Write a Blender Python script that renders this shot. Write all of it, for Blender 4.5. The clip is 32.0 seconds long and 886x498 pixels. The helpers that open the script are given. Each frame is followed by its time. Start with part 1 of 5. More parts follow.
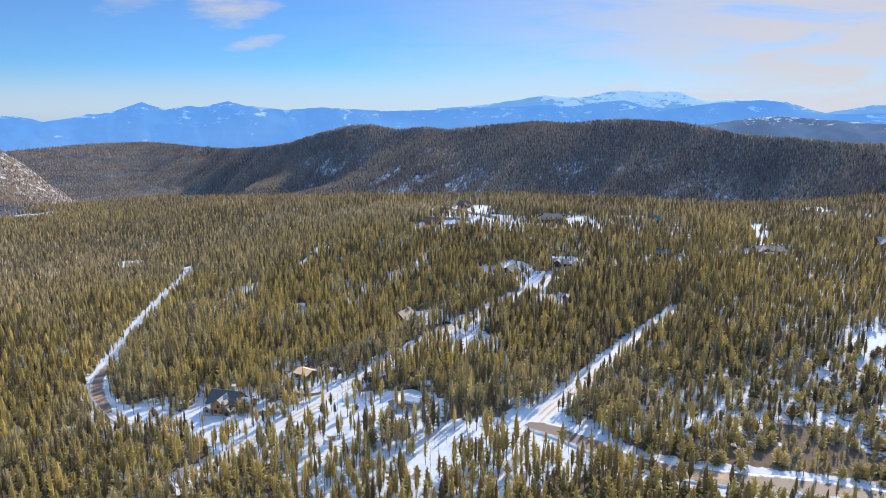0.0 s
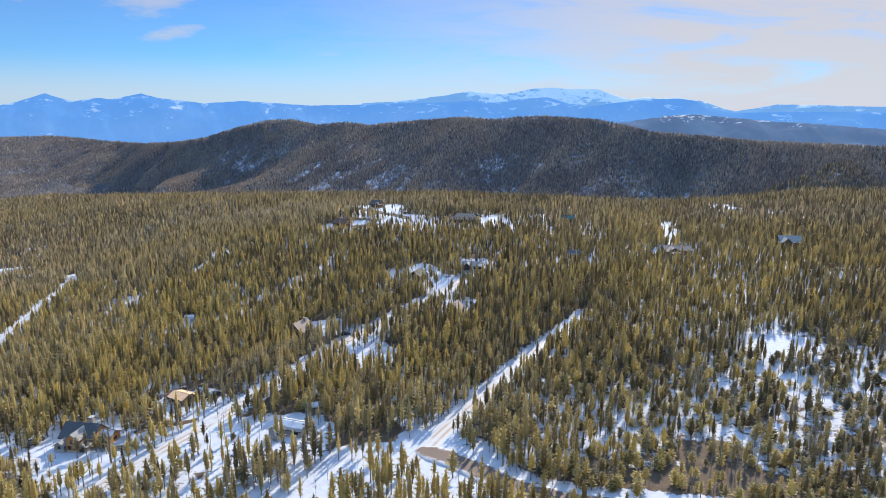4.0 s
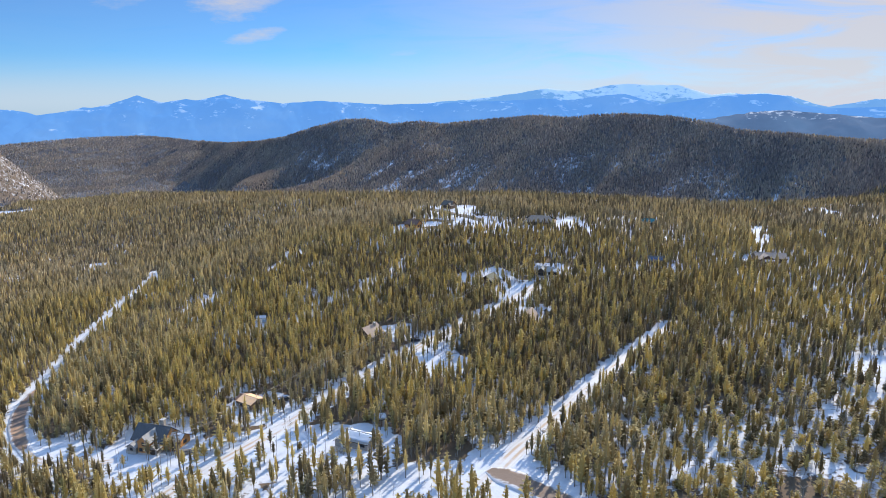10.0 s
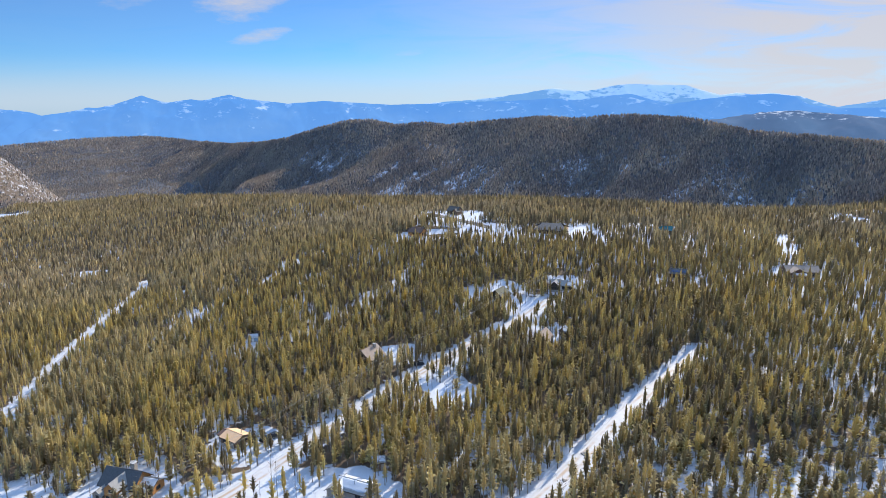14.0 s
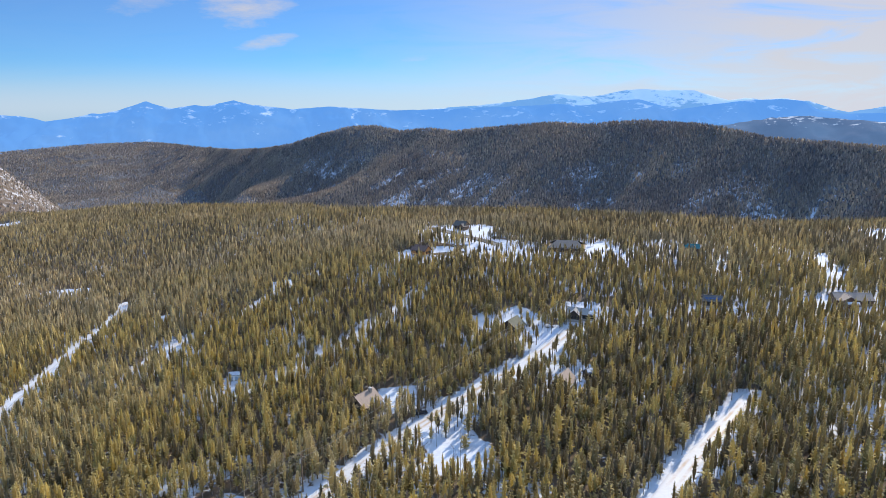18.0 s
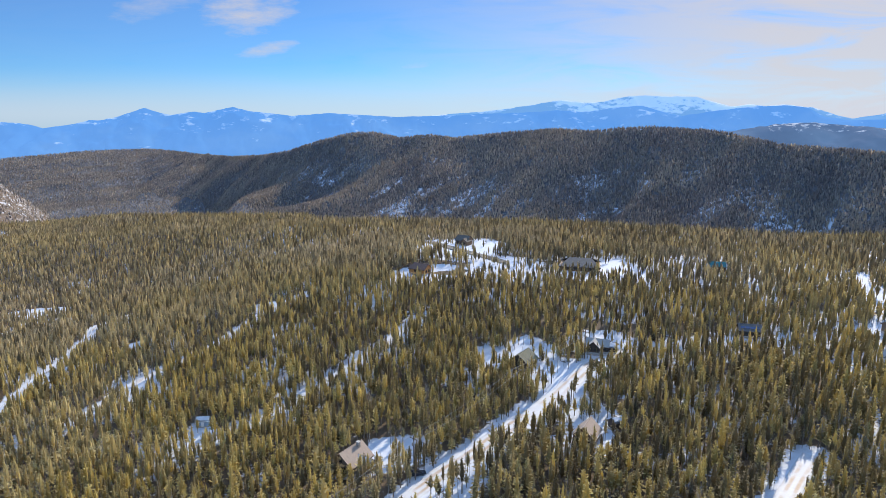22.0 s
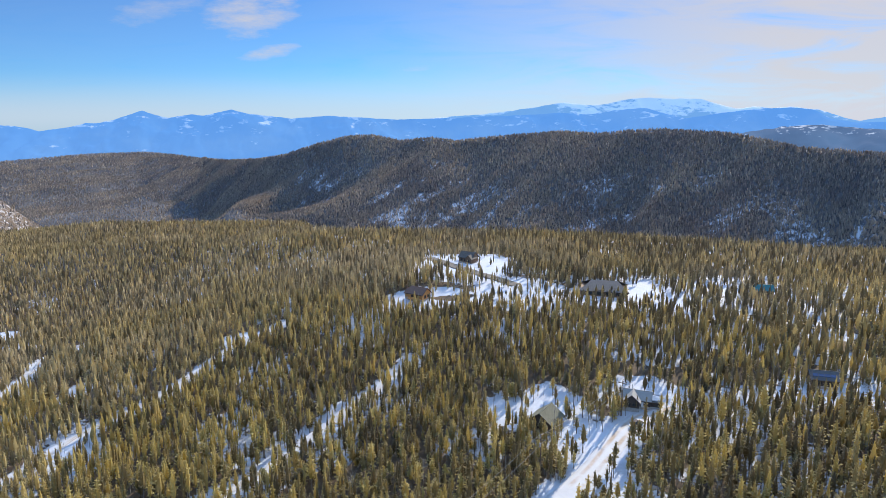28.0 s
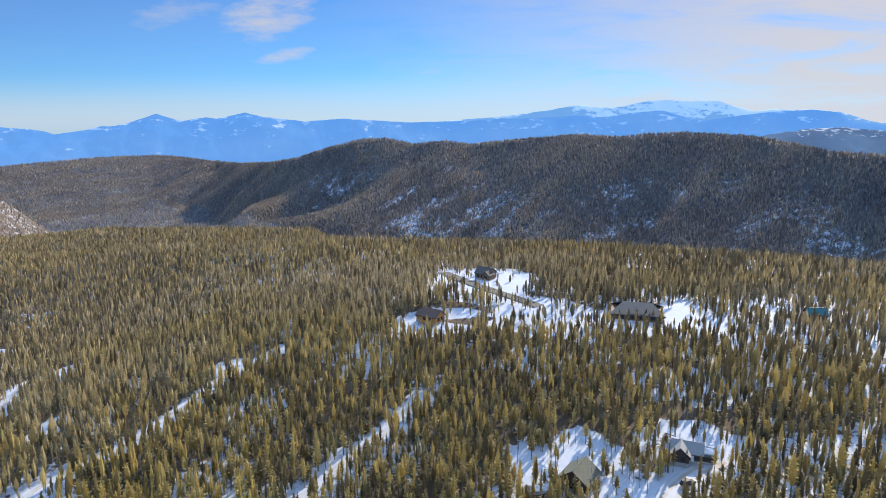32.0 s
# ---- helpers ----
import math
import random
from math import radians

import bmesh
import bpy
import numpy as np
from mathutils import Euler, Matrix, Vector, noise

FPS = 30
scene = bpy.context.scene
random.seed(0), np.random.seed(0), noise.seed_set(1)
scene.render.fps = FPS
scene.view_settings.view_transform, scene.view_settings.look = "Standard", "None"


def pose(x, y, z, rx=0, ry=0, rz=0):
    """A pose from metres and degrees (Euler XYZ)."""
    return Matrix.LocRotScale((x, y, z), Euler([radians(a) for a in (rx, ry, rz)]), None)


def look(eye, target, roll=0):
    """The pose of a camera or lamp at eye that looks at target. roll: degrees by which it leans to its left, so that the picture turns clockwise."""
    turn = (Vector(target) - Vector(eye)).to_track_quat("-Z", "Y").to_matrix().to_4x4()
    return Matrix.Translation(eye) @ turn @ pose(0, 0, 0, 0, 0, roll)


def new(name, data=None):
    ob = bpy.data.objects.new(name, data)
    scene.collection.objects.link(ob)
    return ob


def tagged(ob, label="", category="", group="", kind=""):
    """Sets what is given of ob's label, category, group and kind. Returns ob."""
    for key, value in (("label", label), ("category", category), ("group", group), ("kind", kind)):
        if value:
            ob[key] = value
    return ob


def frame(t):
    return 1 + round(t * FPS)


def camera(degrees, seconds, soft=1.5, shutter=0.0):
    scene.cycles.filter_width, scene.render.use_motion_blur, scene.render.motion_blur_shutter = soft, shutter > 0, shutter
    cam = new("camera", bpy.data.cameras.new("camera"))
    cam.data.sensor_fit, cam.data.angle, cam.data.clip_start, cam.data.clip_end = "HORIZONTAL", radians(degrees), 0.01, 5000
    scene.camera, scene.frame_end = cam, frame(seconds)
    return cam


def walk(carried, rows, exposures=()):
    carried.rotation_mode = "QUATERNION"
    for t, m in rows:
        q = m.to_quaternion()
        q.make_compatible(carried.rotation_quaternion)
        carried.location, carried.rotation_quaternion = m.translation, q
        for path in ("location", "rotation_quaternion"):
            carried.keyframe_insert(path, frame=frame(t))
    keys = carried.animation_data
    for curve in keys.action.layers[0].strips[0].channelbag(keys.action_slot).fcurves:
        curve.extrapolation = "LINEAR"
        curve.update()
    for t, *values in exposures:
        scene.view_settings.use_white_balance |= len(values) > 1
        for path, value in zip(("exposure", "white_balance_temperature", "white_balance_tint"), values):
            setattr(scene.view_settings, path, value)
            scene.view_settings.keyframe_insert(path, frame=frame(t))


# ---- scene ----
# Camera: a drone about 105 m over the ground, gliding north along +y.
# The plan below is drawn in units of 1.4 m; camera and things are brought to metres by SCALE.
SCALE = 1.4
cam = camera(68.1, 32.0, soft=0.5, shutter=0.3)
# seconds, x, y, z, yaw to the left, pitch, roll
ROWS = (
    (0.0, -10.64, -18.48, 79.15, -0.0, -12.07, -0.03), (0.5, -8.47, -16.16, 79.1, 0.01, -12.07, -0.03),
    (1.0, -6.25, -13.77, 79.07, 0.02, -12.11, -0.03), (1.5, -3.97, -11.36, 79.1, 0.01, -12.19, -0.01),
    (1.7, -3.14, -10.5, 79.14, 0.0, -12.2, 0.0), (1.8, -2.72, -10.06, 79.15, -1.3, -12.2, 0.1),
    (1.9, -2.31, -9.63, 79.17, -4.9, -12.21, 0.45), (2.0, -1.89, -9.2, 79.19, -6.3, -12.21, 0.58),
    (2.2, -1.42, -8.59, 79.24, -8.0, -12.21, 0.65), (2.5, -0.72, -7.67, 79.31, -9.71, -12.22, 0.75),
    (4.5, -0.02, -4.97, 79.78, -5.41, -12.5, 0.5), (5.0, -0.05, -4.69, 79.84, -4.45, -12.52, 0.36),
    (5.5, -0.08, -4.62, 79.86, -1.16, -12.58, 0.14), (6.0, -0.03, -4.55, 79.86, -0.97, -12.62, 0.15),
    (6.5, 0.04, -4.33, 79.87, -0.74, -12.65, 0.12), (7.0, 0.09, -3.87, 79.89, -0.54, -12.64, 0.11),
    (7.5, 0.07, -3.2, 79.91, -0.39, -12.64, 0.04), (8.0, 0.04, -2.35, 79.94, -0.28, -12.62, 0.04),
    (8.5, 0.01, -1.27, 79.97, -0.1, -12.62, 0.04), (9.0, 0.0, -0.0, 80.0, -0.0, -12.56, 0.02),
    (9.5, -0.03, 1.43, 80.03, 0.05, -12.58, 0.01), (10.0, -0.08, 3.02, 80.08, 0.08, -12.63, 0.01),
    (10.5, -0.14, 4.76, 80.13, 0.19, -12.62, 0.0), (11.0, -0.18, 6.72, 80.2, 0.27, -12.62, -0.02),
    (11.5, -0.2, 8.84, 80.27, 0.29, -12.63, 0.0), (12.0, -0.21, 11.13, 80.34, 0.33, -12.6, -0.02),
    (12.5, -0.24, 13.57, 80.41, 0.37, -12.6, -0.05), (13.0, -0.33, 16.11, 80.46, 0.42, -12.62, -0.03),
    (13.5, -0.43, 18.81, 80.53, 0.46, -12.6, -0.04), (14.0, -0.49, 21.76, 80.61, 0.53, -12.63, -0.0),
    (14.5, -0.55, 24.93, 80.71, 0.58, -12.64, -0.03), (16.5, -0.86, 38.51, 81.17, 0.85, -12.47, -0.07),
    (17.0, -0.89, 41.99, 81.24, 0.9, -12.35, -0.04), (17.5, -0.94, 45.57, 81.28, 0.94, -12.26, -0.05),
    (18.0, -1.0, 49.14, 81.27, 1.01, -12.18, -0.05), (18.5, -1.07, 52.66, 81.23, 1.03, -12.06, -0.05),
    (19.0, -1.19, 56.15, 81.17, 1.04, -11.95, -0.05), (19.5, -1.32, 59.59, 81.09, 1.06, -11.86, -0.03),
    (20.0, -1.46, 63.0, 80.98, 1.08, -11.76, -0.01), (20.5, -1.51, 66.33, 80.87, 1.09, -11.67, -0.03),
    (21.0, -1.54, 69.64, 80.76, 1.1, -11.68, -0.04), (21.5, -1.59, 72.96, 80.66, 1.06, -11.64, -0.02),
    (22.0, -1.65, 76.27, 80.56, 1.07, -11.62, -0.06), (22.5, -1.73, 79.58, 80.45, 1.05, -11.67, -0.03),
    (23.0, -1.81, 82.87, 80.33, 1.05, -11.6, -0.06), (23.5, -1.85, 86.11, 80.21, 1.06, -11.62, -0.05),
    (24.0, -1.88, 89.29, 80.08, 1.07, -11.64, -0.08), (24.5, -1.89, 92.51, 79.95, 1.1, -11.6, -0.1),
    (26.5, -2.08, 105.62, 79.5, 1.17, -11.56, -0.09), (27.0, -2.19, 108.89, 79.42, 1.17, -11.52, -0.13),
    (27.5, -2.36, 112.11, 79.37, 1.19, -11.45, -0.1), (28.0, -2.51, 115.29, 79.33, 1.18, -11.38, -0.11),
    (28.5, -2.67, 118.45, 79.31, 1.19, -11.33, -0.11), (29.0, -2.83, 121.61, 79.31, 1.2, -11.31, -0.09),
    (29.5, -3.0, 124.7, 79.33, 1.23, -11.24, -0.12), (30.0, -3.17, 127.72, 79.39, 1.24, -11.22, -0.18),
    (30.5, -3.34, 130.62, 79.48, 1.25, -11.18, -0.18), (31.0, -3.47, 133.27, 79.6, 1.65, -11.16, -0.19),
    (31.5, -3.55, 135.64, 79.72, 1.13, -11.13, -0.13), (32.0, -3.6, 137.88, 79.84, 2.38, -11.15, -0.16),
)


def view(x, y, z, yaw, pitch, roll):
    return Matrix.Translation((SCALE * x, SCALE * y, SCALE * z)) @ pose(0, 0, 0, 90 + pitch, 0, yaw) @ pose(0, 0, 0, 0, 0, roll)


walk(cam, [(r[0], view(*r[1:])) for r in ROWS], exposures=((0, 0.72), (32, 0.72)))

# ---- light: low winter sun ahead and to the right, hazy blue sky with thin high cloud ----
SUN_AZ, SUN_EL = 31.0, 33.0     # degrees to the right of +y, and up
world = bpy.data.worlds.new("sky")
scene.world = world
world.use_nodes = True
wt = world.node_tree
wt.nodes.clear()


class Nodes:
    """Short hand for building a node tree."""

    def __init__(self, tree):
        self.tree = tree

    def add(self, kind):
        return self.tree.nodes.new(kind)

    def put(self, socket, value):
        if hasattr(value, "is_linked"):
            self.tree.links.new(value, socket)
        else:
            socket.default_value = value

    def math(self, op, a, b=0.0, c=0.0, clamp=False):
        n = self.add("ShaderNodeMath")
        n.operation, n.use_clamp = op, clamp
        for s, v in zip(n.inputs, (a, b, c)):
            self.put(s, v)
        return n.outputs[0]

    def noise(self, vector, scale, detail=4.0, rough=0.55, distort=0.0):
        n = self.add("ShaderNodeTexNoise")
        self.put(n.inputs["Vector"], vector)
        n.inputs["Scale"].default_value = scale
        n.inputs["Detail"].default_value = detail
        n.inputs["Roughness"].default_value = rough
        n.inputs["Distortion"].default_value = distort
        return n.outputs["Fac"]

    def span(self, value, a, b, lo=0.0, hi=1.0):
        n = self.add("ShaderNodeMapRange")
        n.interpolation_type = "SMOOTHSTEP"
        self.put(n.inputs[0], value)
        for s, v in zip(n.inputs[1:5], (a, b, lo, hi)):
            s.default_value = v
        return n.outputs[0]

    def mix(self, fac, a, b, blend="MIX"):
        n = self.add("ShaderNodeMix")
        n.data_type, n.blend_type = "RGBA", blend
        self.put(n.inputs[0], fac)
        self.put(n.inputs[6], a if hasattr(a, "is_linked") else (*a, 1))
        self.put(n.inputs[7], b if hasattr(b, "is_linked") else (*b, 1))
        return n.outputs[2]

    def scaled(self, vector, sx, sy, sz):
        n = self.add("ShaderNodeMapping")
        self.put(n.inputs[0], vector)
        n.inputs[3].default_value = (sx, sy, sz)
        return n.outputs[0]


k = Nodes(wt)
sky = k.add("ShaderNodeTexSky")
sky.sky_type, sky.sun_disc, sky.sun_elevation, sky.sun_rotation = "NISHITA", False, radians(SUN_EL), radians(SUN_AZ)
sky.altitude, sky.air_density, sky.dust_density, sky.ozone_density = 2700.0, 1.0, 0.4, 3.0
direction = k.add("ShaderNodeTexCoord").outputs["Generated"]
xyz = k.add("ShaderNodeSeparateXYZ")
k.put(xyz.inputs[0], direction)
east = k.math("DIVIDE", xyz.outputs[0], k.math("MAXIMUM", xyz.outputs[1], 0.05))
rise = k.math("DIVIDE", xyz.outputs[2], k.math("MAXIMUM", xyz.outputs[1], 0.05))
plane = k.add("ShaderNodeCombineXYZ")
k.put(plane.inputs[0], east)
k.put(plane.inputs[1], rise)
flat = plane.outputs[0]
wisps = k.noise(k.scaled(flat, 2.2, 13.0, 1), 2.0, 7.0, 0.62, 0.6)
broad = k.noise(k.scaled(flat, 1.0, 3.0, 1), 1.7, 3.0)
toward = k.span(east, -0.25, 0.62)
veil = k.math("MULTIPLY", k.span(k.math("ADD", k.math("MULTIPLY", wisps, 0.75), k.math("MULTIPLY", broad, 0.35)), 0.22, 0.62), k.math("ADD", k.math("MULTIPLY", toward, 0.98), 0.10))
puffs = None
for px_, pz_, wx, wz, thick in ((-0.298, 0.150, 0.082, 0.044, 0.95), (-0.278, 0.0935, 0.056, 0.012, 0.9), (-0.440, 0.155, 0.085, 0.026, 0.5), (-0.054, 0.0714, 0.050, 0.008, 0.5)):
    dx = k.math("DIVIDE", k.math("SUBTRACT", east, px_), wx)
    dz = k.math("DIVIDE", k.math("SUBTRACT", k.math("SUBTRACT", rise, pz_), k.math("MULTIPLY", k.math("SUBTRACT", east, px_), 0.15)), wz)
    d2 = k.math("ADD", k.math("MULTIPLY", dx, dx), k.math("MULTIPLY", dz, dz))
    one = k.span(k.math("ADD", d2, k.math("MULTIPLY", k.noise(k.scaled(flat, 7, 24, 1), 2.2, 7.0, 0.66), 2.4)), 0.55, 2.3, thick, 0.0)
    puffs = one if puffs is None else k.math("MAXIMUM", puffs, one)
lit = k.mix(1.0, sky.outputs[0], (0.345, 0.715, 1.07), "MULTIPLY")
overhead = k.math("MULTIPLY", k.span(xyz.outputs[2], 0.20, 0.45), k.span(k.noise(k.scaled(direction, 1.5, 3.0, 2.0), 1.6, 6.0, 0.6, 0.5), 0.30, 0.60))
clouds = k.math("MAXIMUM", veil, puffs, clamp=True)
seen_sky = k.mix(k.math("MULTIPLY", clouds, 0.86), lit, (5.9, 5.5, 5.4))
seen_sky = k.mix(k.span(k.math("ABSOLUTE", rise), 0.0, 0.075, 0.6, 0.0), seen_sky, (5.5, 5.7, 6.8))    # pale haze along the horizon
seen_sky = k.mix(overhead, seen_sky, (5.6, 10.0, 17.6))    # an unseen bright blue veil, added high overhead to fill the shade
back = k.add("ShaderNodeBackground")
k.put(back.inputs[0], seen_sky)
back.inputs[1].default_value = 0.072
k.put(k.add("ShaderNodeOutputWorld").inputs[0], back.outputs[0])

sun = new("sun", bpy.data.lights.new("sun", "SUN"))
sun.data.energy, sun.data.angle, sun.data.color = 5.0, radians(0.55), (1.0, 0.88, 0.71)
a, e = radians(SUN_AZ), radians(SUN_EL)
toward_sun = Vector((math.sin(a) * math.cos(e), math.cos(a) * math.cos(e), math.sin(e)))
sun.matrix_world = look(toward_sun * 300, (0, 0, 0))


# ---- lie of the land ----
def lattice(ix, iy, seed):
    n = (ix * 374761393 + iy * 668265263 + seed * 144269504) & 0x7FFFFFFF
    n = ((n ^ (n >> 13)) * 1274126177) & 0x7FFFFFFF
    return ((n ^ (n >> 16)) & 0xFFFF) / 65535.0


def grain(x, y, size, seed, octaves=3):
    """Smooth noise of 0 to 1 over the plan."""
    x, y = np.asarray(x, float) / size, np.asarray(y, float) / size
    total, weight, amount = 0.0, 0.0, 1.0
    for o in range(octaves):
        ix, iy = np.floor(x).astype(np.int64), np.floor(y).astype(np.int64)
        fx, fy = x - ix, y - iy
        fx, fy = fx * fx * (3 - 2 * fx), fy * fy * (3 - 2 * fy)
        s = seed + 17 * o
        low = lattice(ix, iy, s) * (1 - fx) + lattice(ix + 1, iy, s) * fx
        top = lattice(ix, iy + 1, s) * (1 - fx) + lattice(ix + 1, iy + 1, s) * fx
        total, weight = total + amount * (low * (1 - fy) + top * fy), weight + amount
        x, y, amount = x * 2.03, y * 2.03, amount * 0.5
    return total / weight


def smooth(v, a, b):
    u = np.clip((np.asarray(v, float) - a) / (b - a), 0, 1)
    return u * u * (3 - 2 * u)


POLE = (0.0, -60.0)             # the land is drawn in rings round this spot
# knolls and dips of the wooded shelf, on a grid 100 m apart, in metres
KNOLLS = ((0.5, 0.0, -0.1, 2.4, 1.1), (0.9, -0.1, 0.0, 2.3, 0.7), (-2.5, -2.5, -3.9, -2.1, 2.3), (-6.9, 3.3, 7.0, 1.5, -0.6), (-13.7, 1.1, -1.3, -0.7, -6.2))
# the dark ridge: degrees from north, metres from POLE, height of its crest
RIDGE = ((-60, 2300, -70), (-35, 2549, -61), (-31.4, 2651, -53), (-27.8, 2703, -43), (-23.9, 2755, -43), (-21.9, 2606, -46), (-19.8, 2306, -44), (-17.6, 1957, -30),
         (-15.4, 1708, -14), (-13.1, 1538, 5), (-10.8, 1439, 28), (-8.5, 1359, 45), (-6.4, 1310, 49), (-4.3, 1260, 41), (-2.0, 1210, 47), (-0.2, 1180, 43),
         (3.0, 1140, 51), (7.3, 1099, 59), (9.8, 1069, 56), (12.0, 1049, 61), (14.1, 1038, 63), (18.3, 1007, 59), (20.3, 976, 53), (22.2, 945, 46),
         (25.9, 904, 44), (29.3, 872, 41), (32.5, 850, 41), (50, 800, 40), (70, 800, 30))
HILL = ((12, -110), (15, -60), (19.0, 7), (21.4, 25), (24.2, 48), (26.5, 54), (28.7, 44), (31.2, 36), (36, 25), (50, -20), (60, -60))

# spurs of the ridge: degrees at the crest, degrees and metres at the foot, height of the foot, steepness of the flanks
SPURS = ((-19.3, -24.2, 1900, -132, 0.44), (-15.6, -21.5, 1640, -122, 0.44), (-8.0, -17.8, 1330, -110, 0.42), (-0.6, -8.6, 850, -104, 0.30), (9.8, 1.5, 740, -112, 0.24), (21.5, 13.5, 670, -115, 0.24))


def crest(az, rows):
    t = np.array(rows, float)
    return np.interp(az, t[:, 0], t[:, 1]), np.interp(az, t[:, 0], t[:, 2])


def shelf(x, y):
    z = 4.0 + 0.055 * x + 0.012 * y
    for j, line in enumerate(KNOLLS):
        for i, high in enumerate(line):
            z = z + high * np.exp(-((x - (i - 2) * 100.0) ** 2 + (y - (40 + j * 100.0)) ** 2) / 11250.0)
    z = z + 4.2 * np.exp(-((x - 8) ** 2 + (y - 386) ** 2) / 4200.0)
    z = z + 5.5 * np.exp(-((x + 98) ** 2 + (y - 535) ** 2) / 4500.0)
    return z


def land(x, y):
    """Height of the ground."""
    x, y = np.asarray(x, float), np.asarray(y, float)
    ex, ey = x - POLE[0], y - POLE[1]
    r, az = np.hypot(ex, ey), np.degrees(np.arctan2(ex, ey))
    near = shelf(np.clip(x, -300, 300), np.clip(y, -150, 560)) + 0.8 * (grain(x, y, 22, 3) - 0.5)
    rim = 395 + 95 * smooth(-x, -190, 30) + 70 * smooth(-x, 30, 330) + 34 * np.exp(-((x - 140) / 85.0) ** 2)
    floor = -128 + 20 * grain(x, y, 160, 5) - 40 * smooth(-az, 15, 35)
    fall = 0.30 + 0.14 * smooth(x, -200, 120)
    z = near - fall * np.maximum(0, y - rim) * smooth(y - rim, -20, 130)
    z = z - 0.075 * np.maximum(0, -x - 220) * smooth(y, 100, 500)
    bench = -19 - 0.02 * np.abs(700 - y) - 0.5 * np.maximum(0, y - 725) - 0.12 * np.maximum(0, -x - 335) - 160 * (1 - smooth(-x, 40, 150))
    z = np.maximum(np.where(y > 430, np.maximum(z, bench), z), floor)
    rc, zc = crest(az, RIDGE)
    face = np.clip(rc * 0.36, 330, 640)
    u = (r - (rc - face)) / face
    up = np.clip(u, 0, 1)
    fold = grain(0.80 * ex - 0.60 * ey, 0.16 * ex + 0.22 * ey, 70, 11, 3) - 0.5
    rise_ = floor + (zc - floor) * up ** 1.08 + 40 * fold * np.sin(np.pi * up) ** 0.8
    bend = 90 * (grain(ex, ey, 210, 15, 2) - 0.5)
    for az0, az1, r1, drop, steep in SPURS:
        r0, z0 = crest(az0, RIDGE)
        ax, ay, bx, by = r0 * math.sin(radians(az0)), r0 * math.cos(radians(az0)), r1 * math.sin(radians(az1)), r1 * math.cos(radians(az1))
        dx, dy = bx - ax, by - ay
        t = np.clip(((ex + bend - ax) * dx + (ey - ay) * dy) / (dx * dx + dy * dy), 0, 1)
        off = np.hypot(ex + bend - ax - t * dx, ey - ay - t * dy) * (0.7 + 0.8 * grain(ex, ey, 120, 13, 2))
        spine = z0 - 4 + (drop - z0) * t ** 1.1 - steep * (np.sqrt(off ** 2 + 1600) - 40) + 22 * fold
        spine = np.minimum(spine, zc)
        blend = np.clip(0.5 + 0.5 * (spine - rise_) / 24, 0, 1)
        rise_ = np.where(r < rc, rise_ * (1 - blend) + spine * blend + 12 * blend * (1 - blend), rise_)
    rise_ = rise_ - np.maximum(0, r - rc) * 0.22
    z = np.where((u > 0) | (rise_ > floor + 2), np.maximum(z, rise_), z)
    rocky = 142 * np.exp(-(((x + 640) / 125.0) ** 2 + ((y - 900) / 150.0) ** 2)) + 85 * np.exp(-(((x + 800) / 150.0) ** 2 + ((y - 900) / 150.0) ** 2))
    z = z + rocky
    return np.maximum(z, -170 - 0.01 * r)


# ---- plan: roads, open lots ----
ROADS = {
    "road_east": (2.2, ((7, 119), (10, 123), (15, 131), (24.5, 143), (38, 161.5), (48.5, 175), (59, 187), (68, 198), (74, 204.5))),
    "road_west": (1.7, ((-76, 139), (-86, 137.5), (-96, 141), (-104, 149.5), (-112, 160), (-118, 172), (-121, 186), (-127, 210), (-133, 236), (-139, 270), (-142, 300), (-149, 328), (-157, 344), (-150, 358), (-136, 364))),
    "road_middle": (2.2, ((-66, 108), (-55, 128), (-45, 143), (-34, 162), (-26, 177), (-18, 189), (-7, 203.5))),
    "road_upper": (3.0, ((-7, 203.5), (3.5, 215.2), (13.2, 227), (21, 235), (26, 241), (30.5, 247.6), (36.5, 256), (42, 261.5), (49, 265.5))),
}
ROADS.update({
    "lane": (1.2, ((-72, 220), (-58, 233), (-46, 245), (-36, 261), (-29, 273), (-21, 284), (-16, 294.5))),
    "track": (1.0, ((-106, 245), (-100, 270), (-86, 288), (-80, 302), (-75, 320), (-60, 338))),
    "road_spur": (3.2, ((9, 125), (13, 122), (19, 115.5), (27, 104.5), (37, 97.5), (47, 93.5), (57, 90), (71, 83), (85, 73))),
    "road_bend": (2.3, ((-101, 146), (-106, 152), (-112, 160.5), (-117.6, 171), (-121, 185))),
    "driveway": (2.6, ((-15, 416), (-12, 406), (-8, 396), (-2, 382), (5, 371), (13, 361), (20, 352))),
})
# x, y, half width, half depth, turn, trees left standing (0 to 1), snow (0 to 1)
FIRST_LOTS = (
    (-69, 145, 13, 11, 0, 0.16, 1.0), (-49, 164, 11, 10, 0, 0.22, 1.0), (-21, 137, 13, 12, 0, 0.15, 1.0), (-46, 137, 36, 15, 14, 0.28, 0.95),
    (-93, 143, 13, 7, -25, 0.08, 1.0), (9, 127, 9, 7, 0, 0.03, 0.85), (0, 130, 6, 4, 0, 0.1, 0.1), (-10, 112, 40, 20, 0, 0.30, 0.9),
    (74, 124, 42, 30, 0, 0.48, 0.54), (57, 98, 17, 8, 0, 0.22, 0.06), (66, 108, 8, 5, 0, 0.4, 0.12), (114, 158, 13, 10, 0, 0.02, 1.0),
)
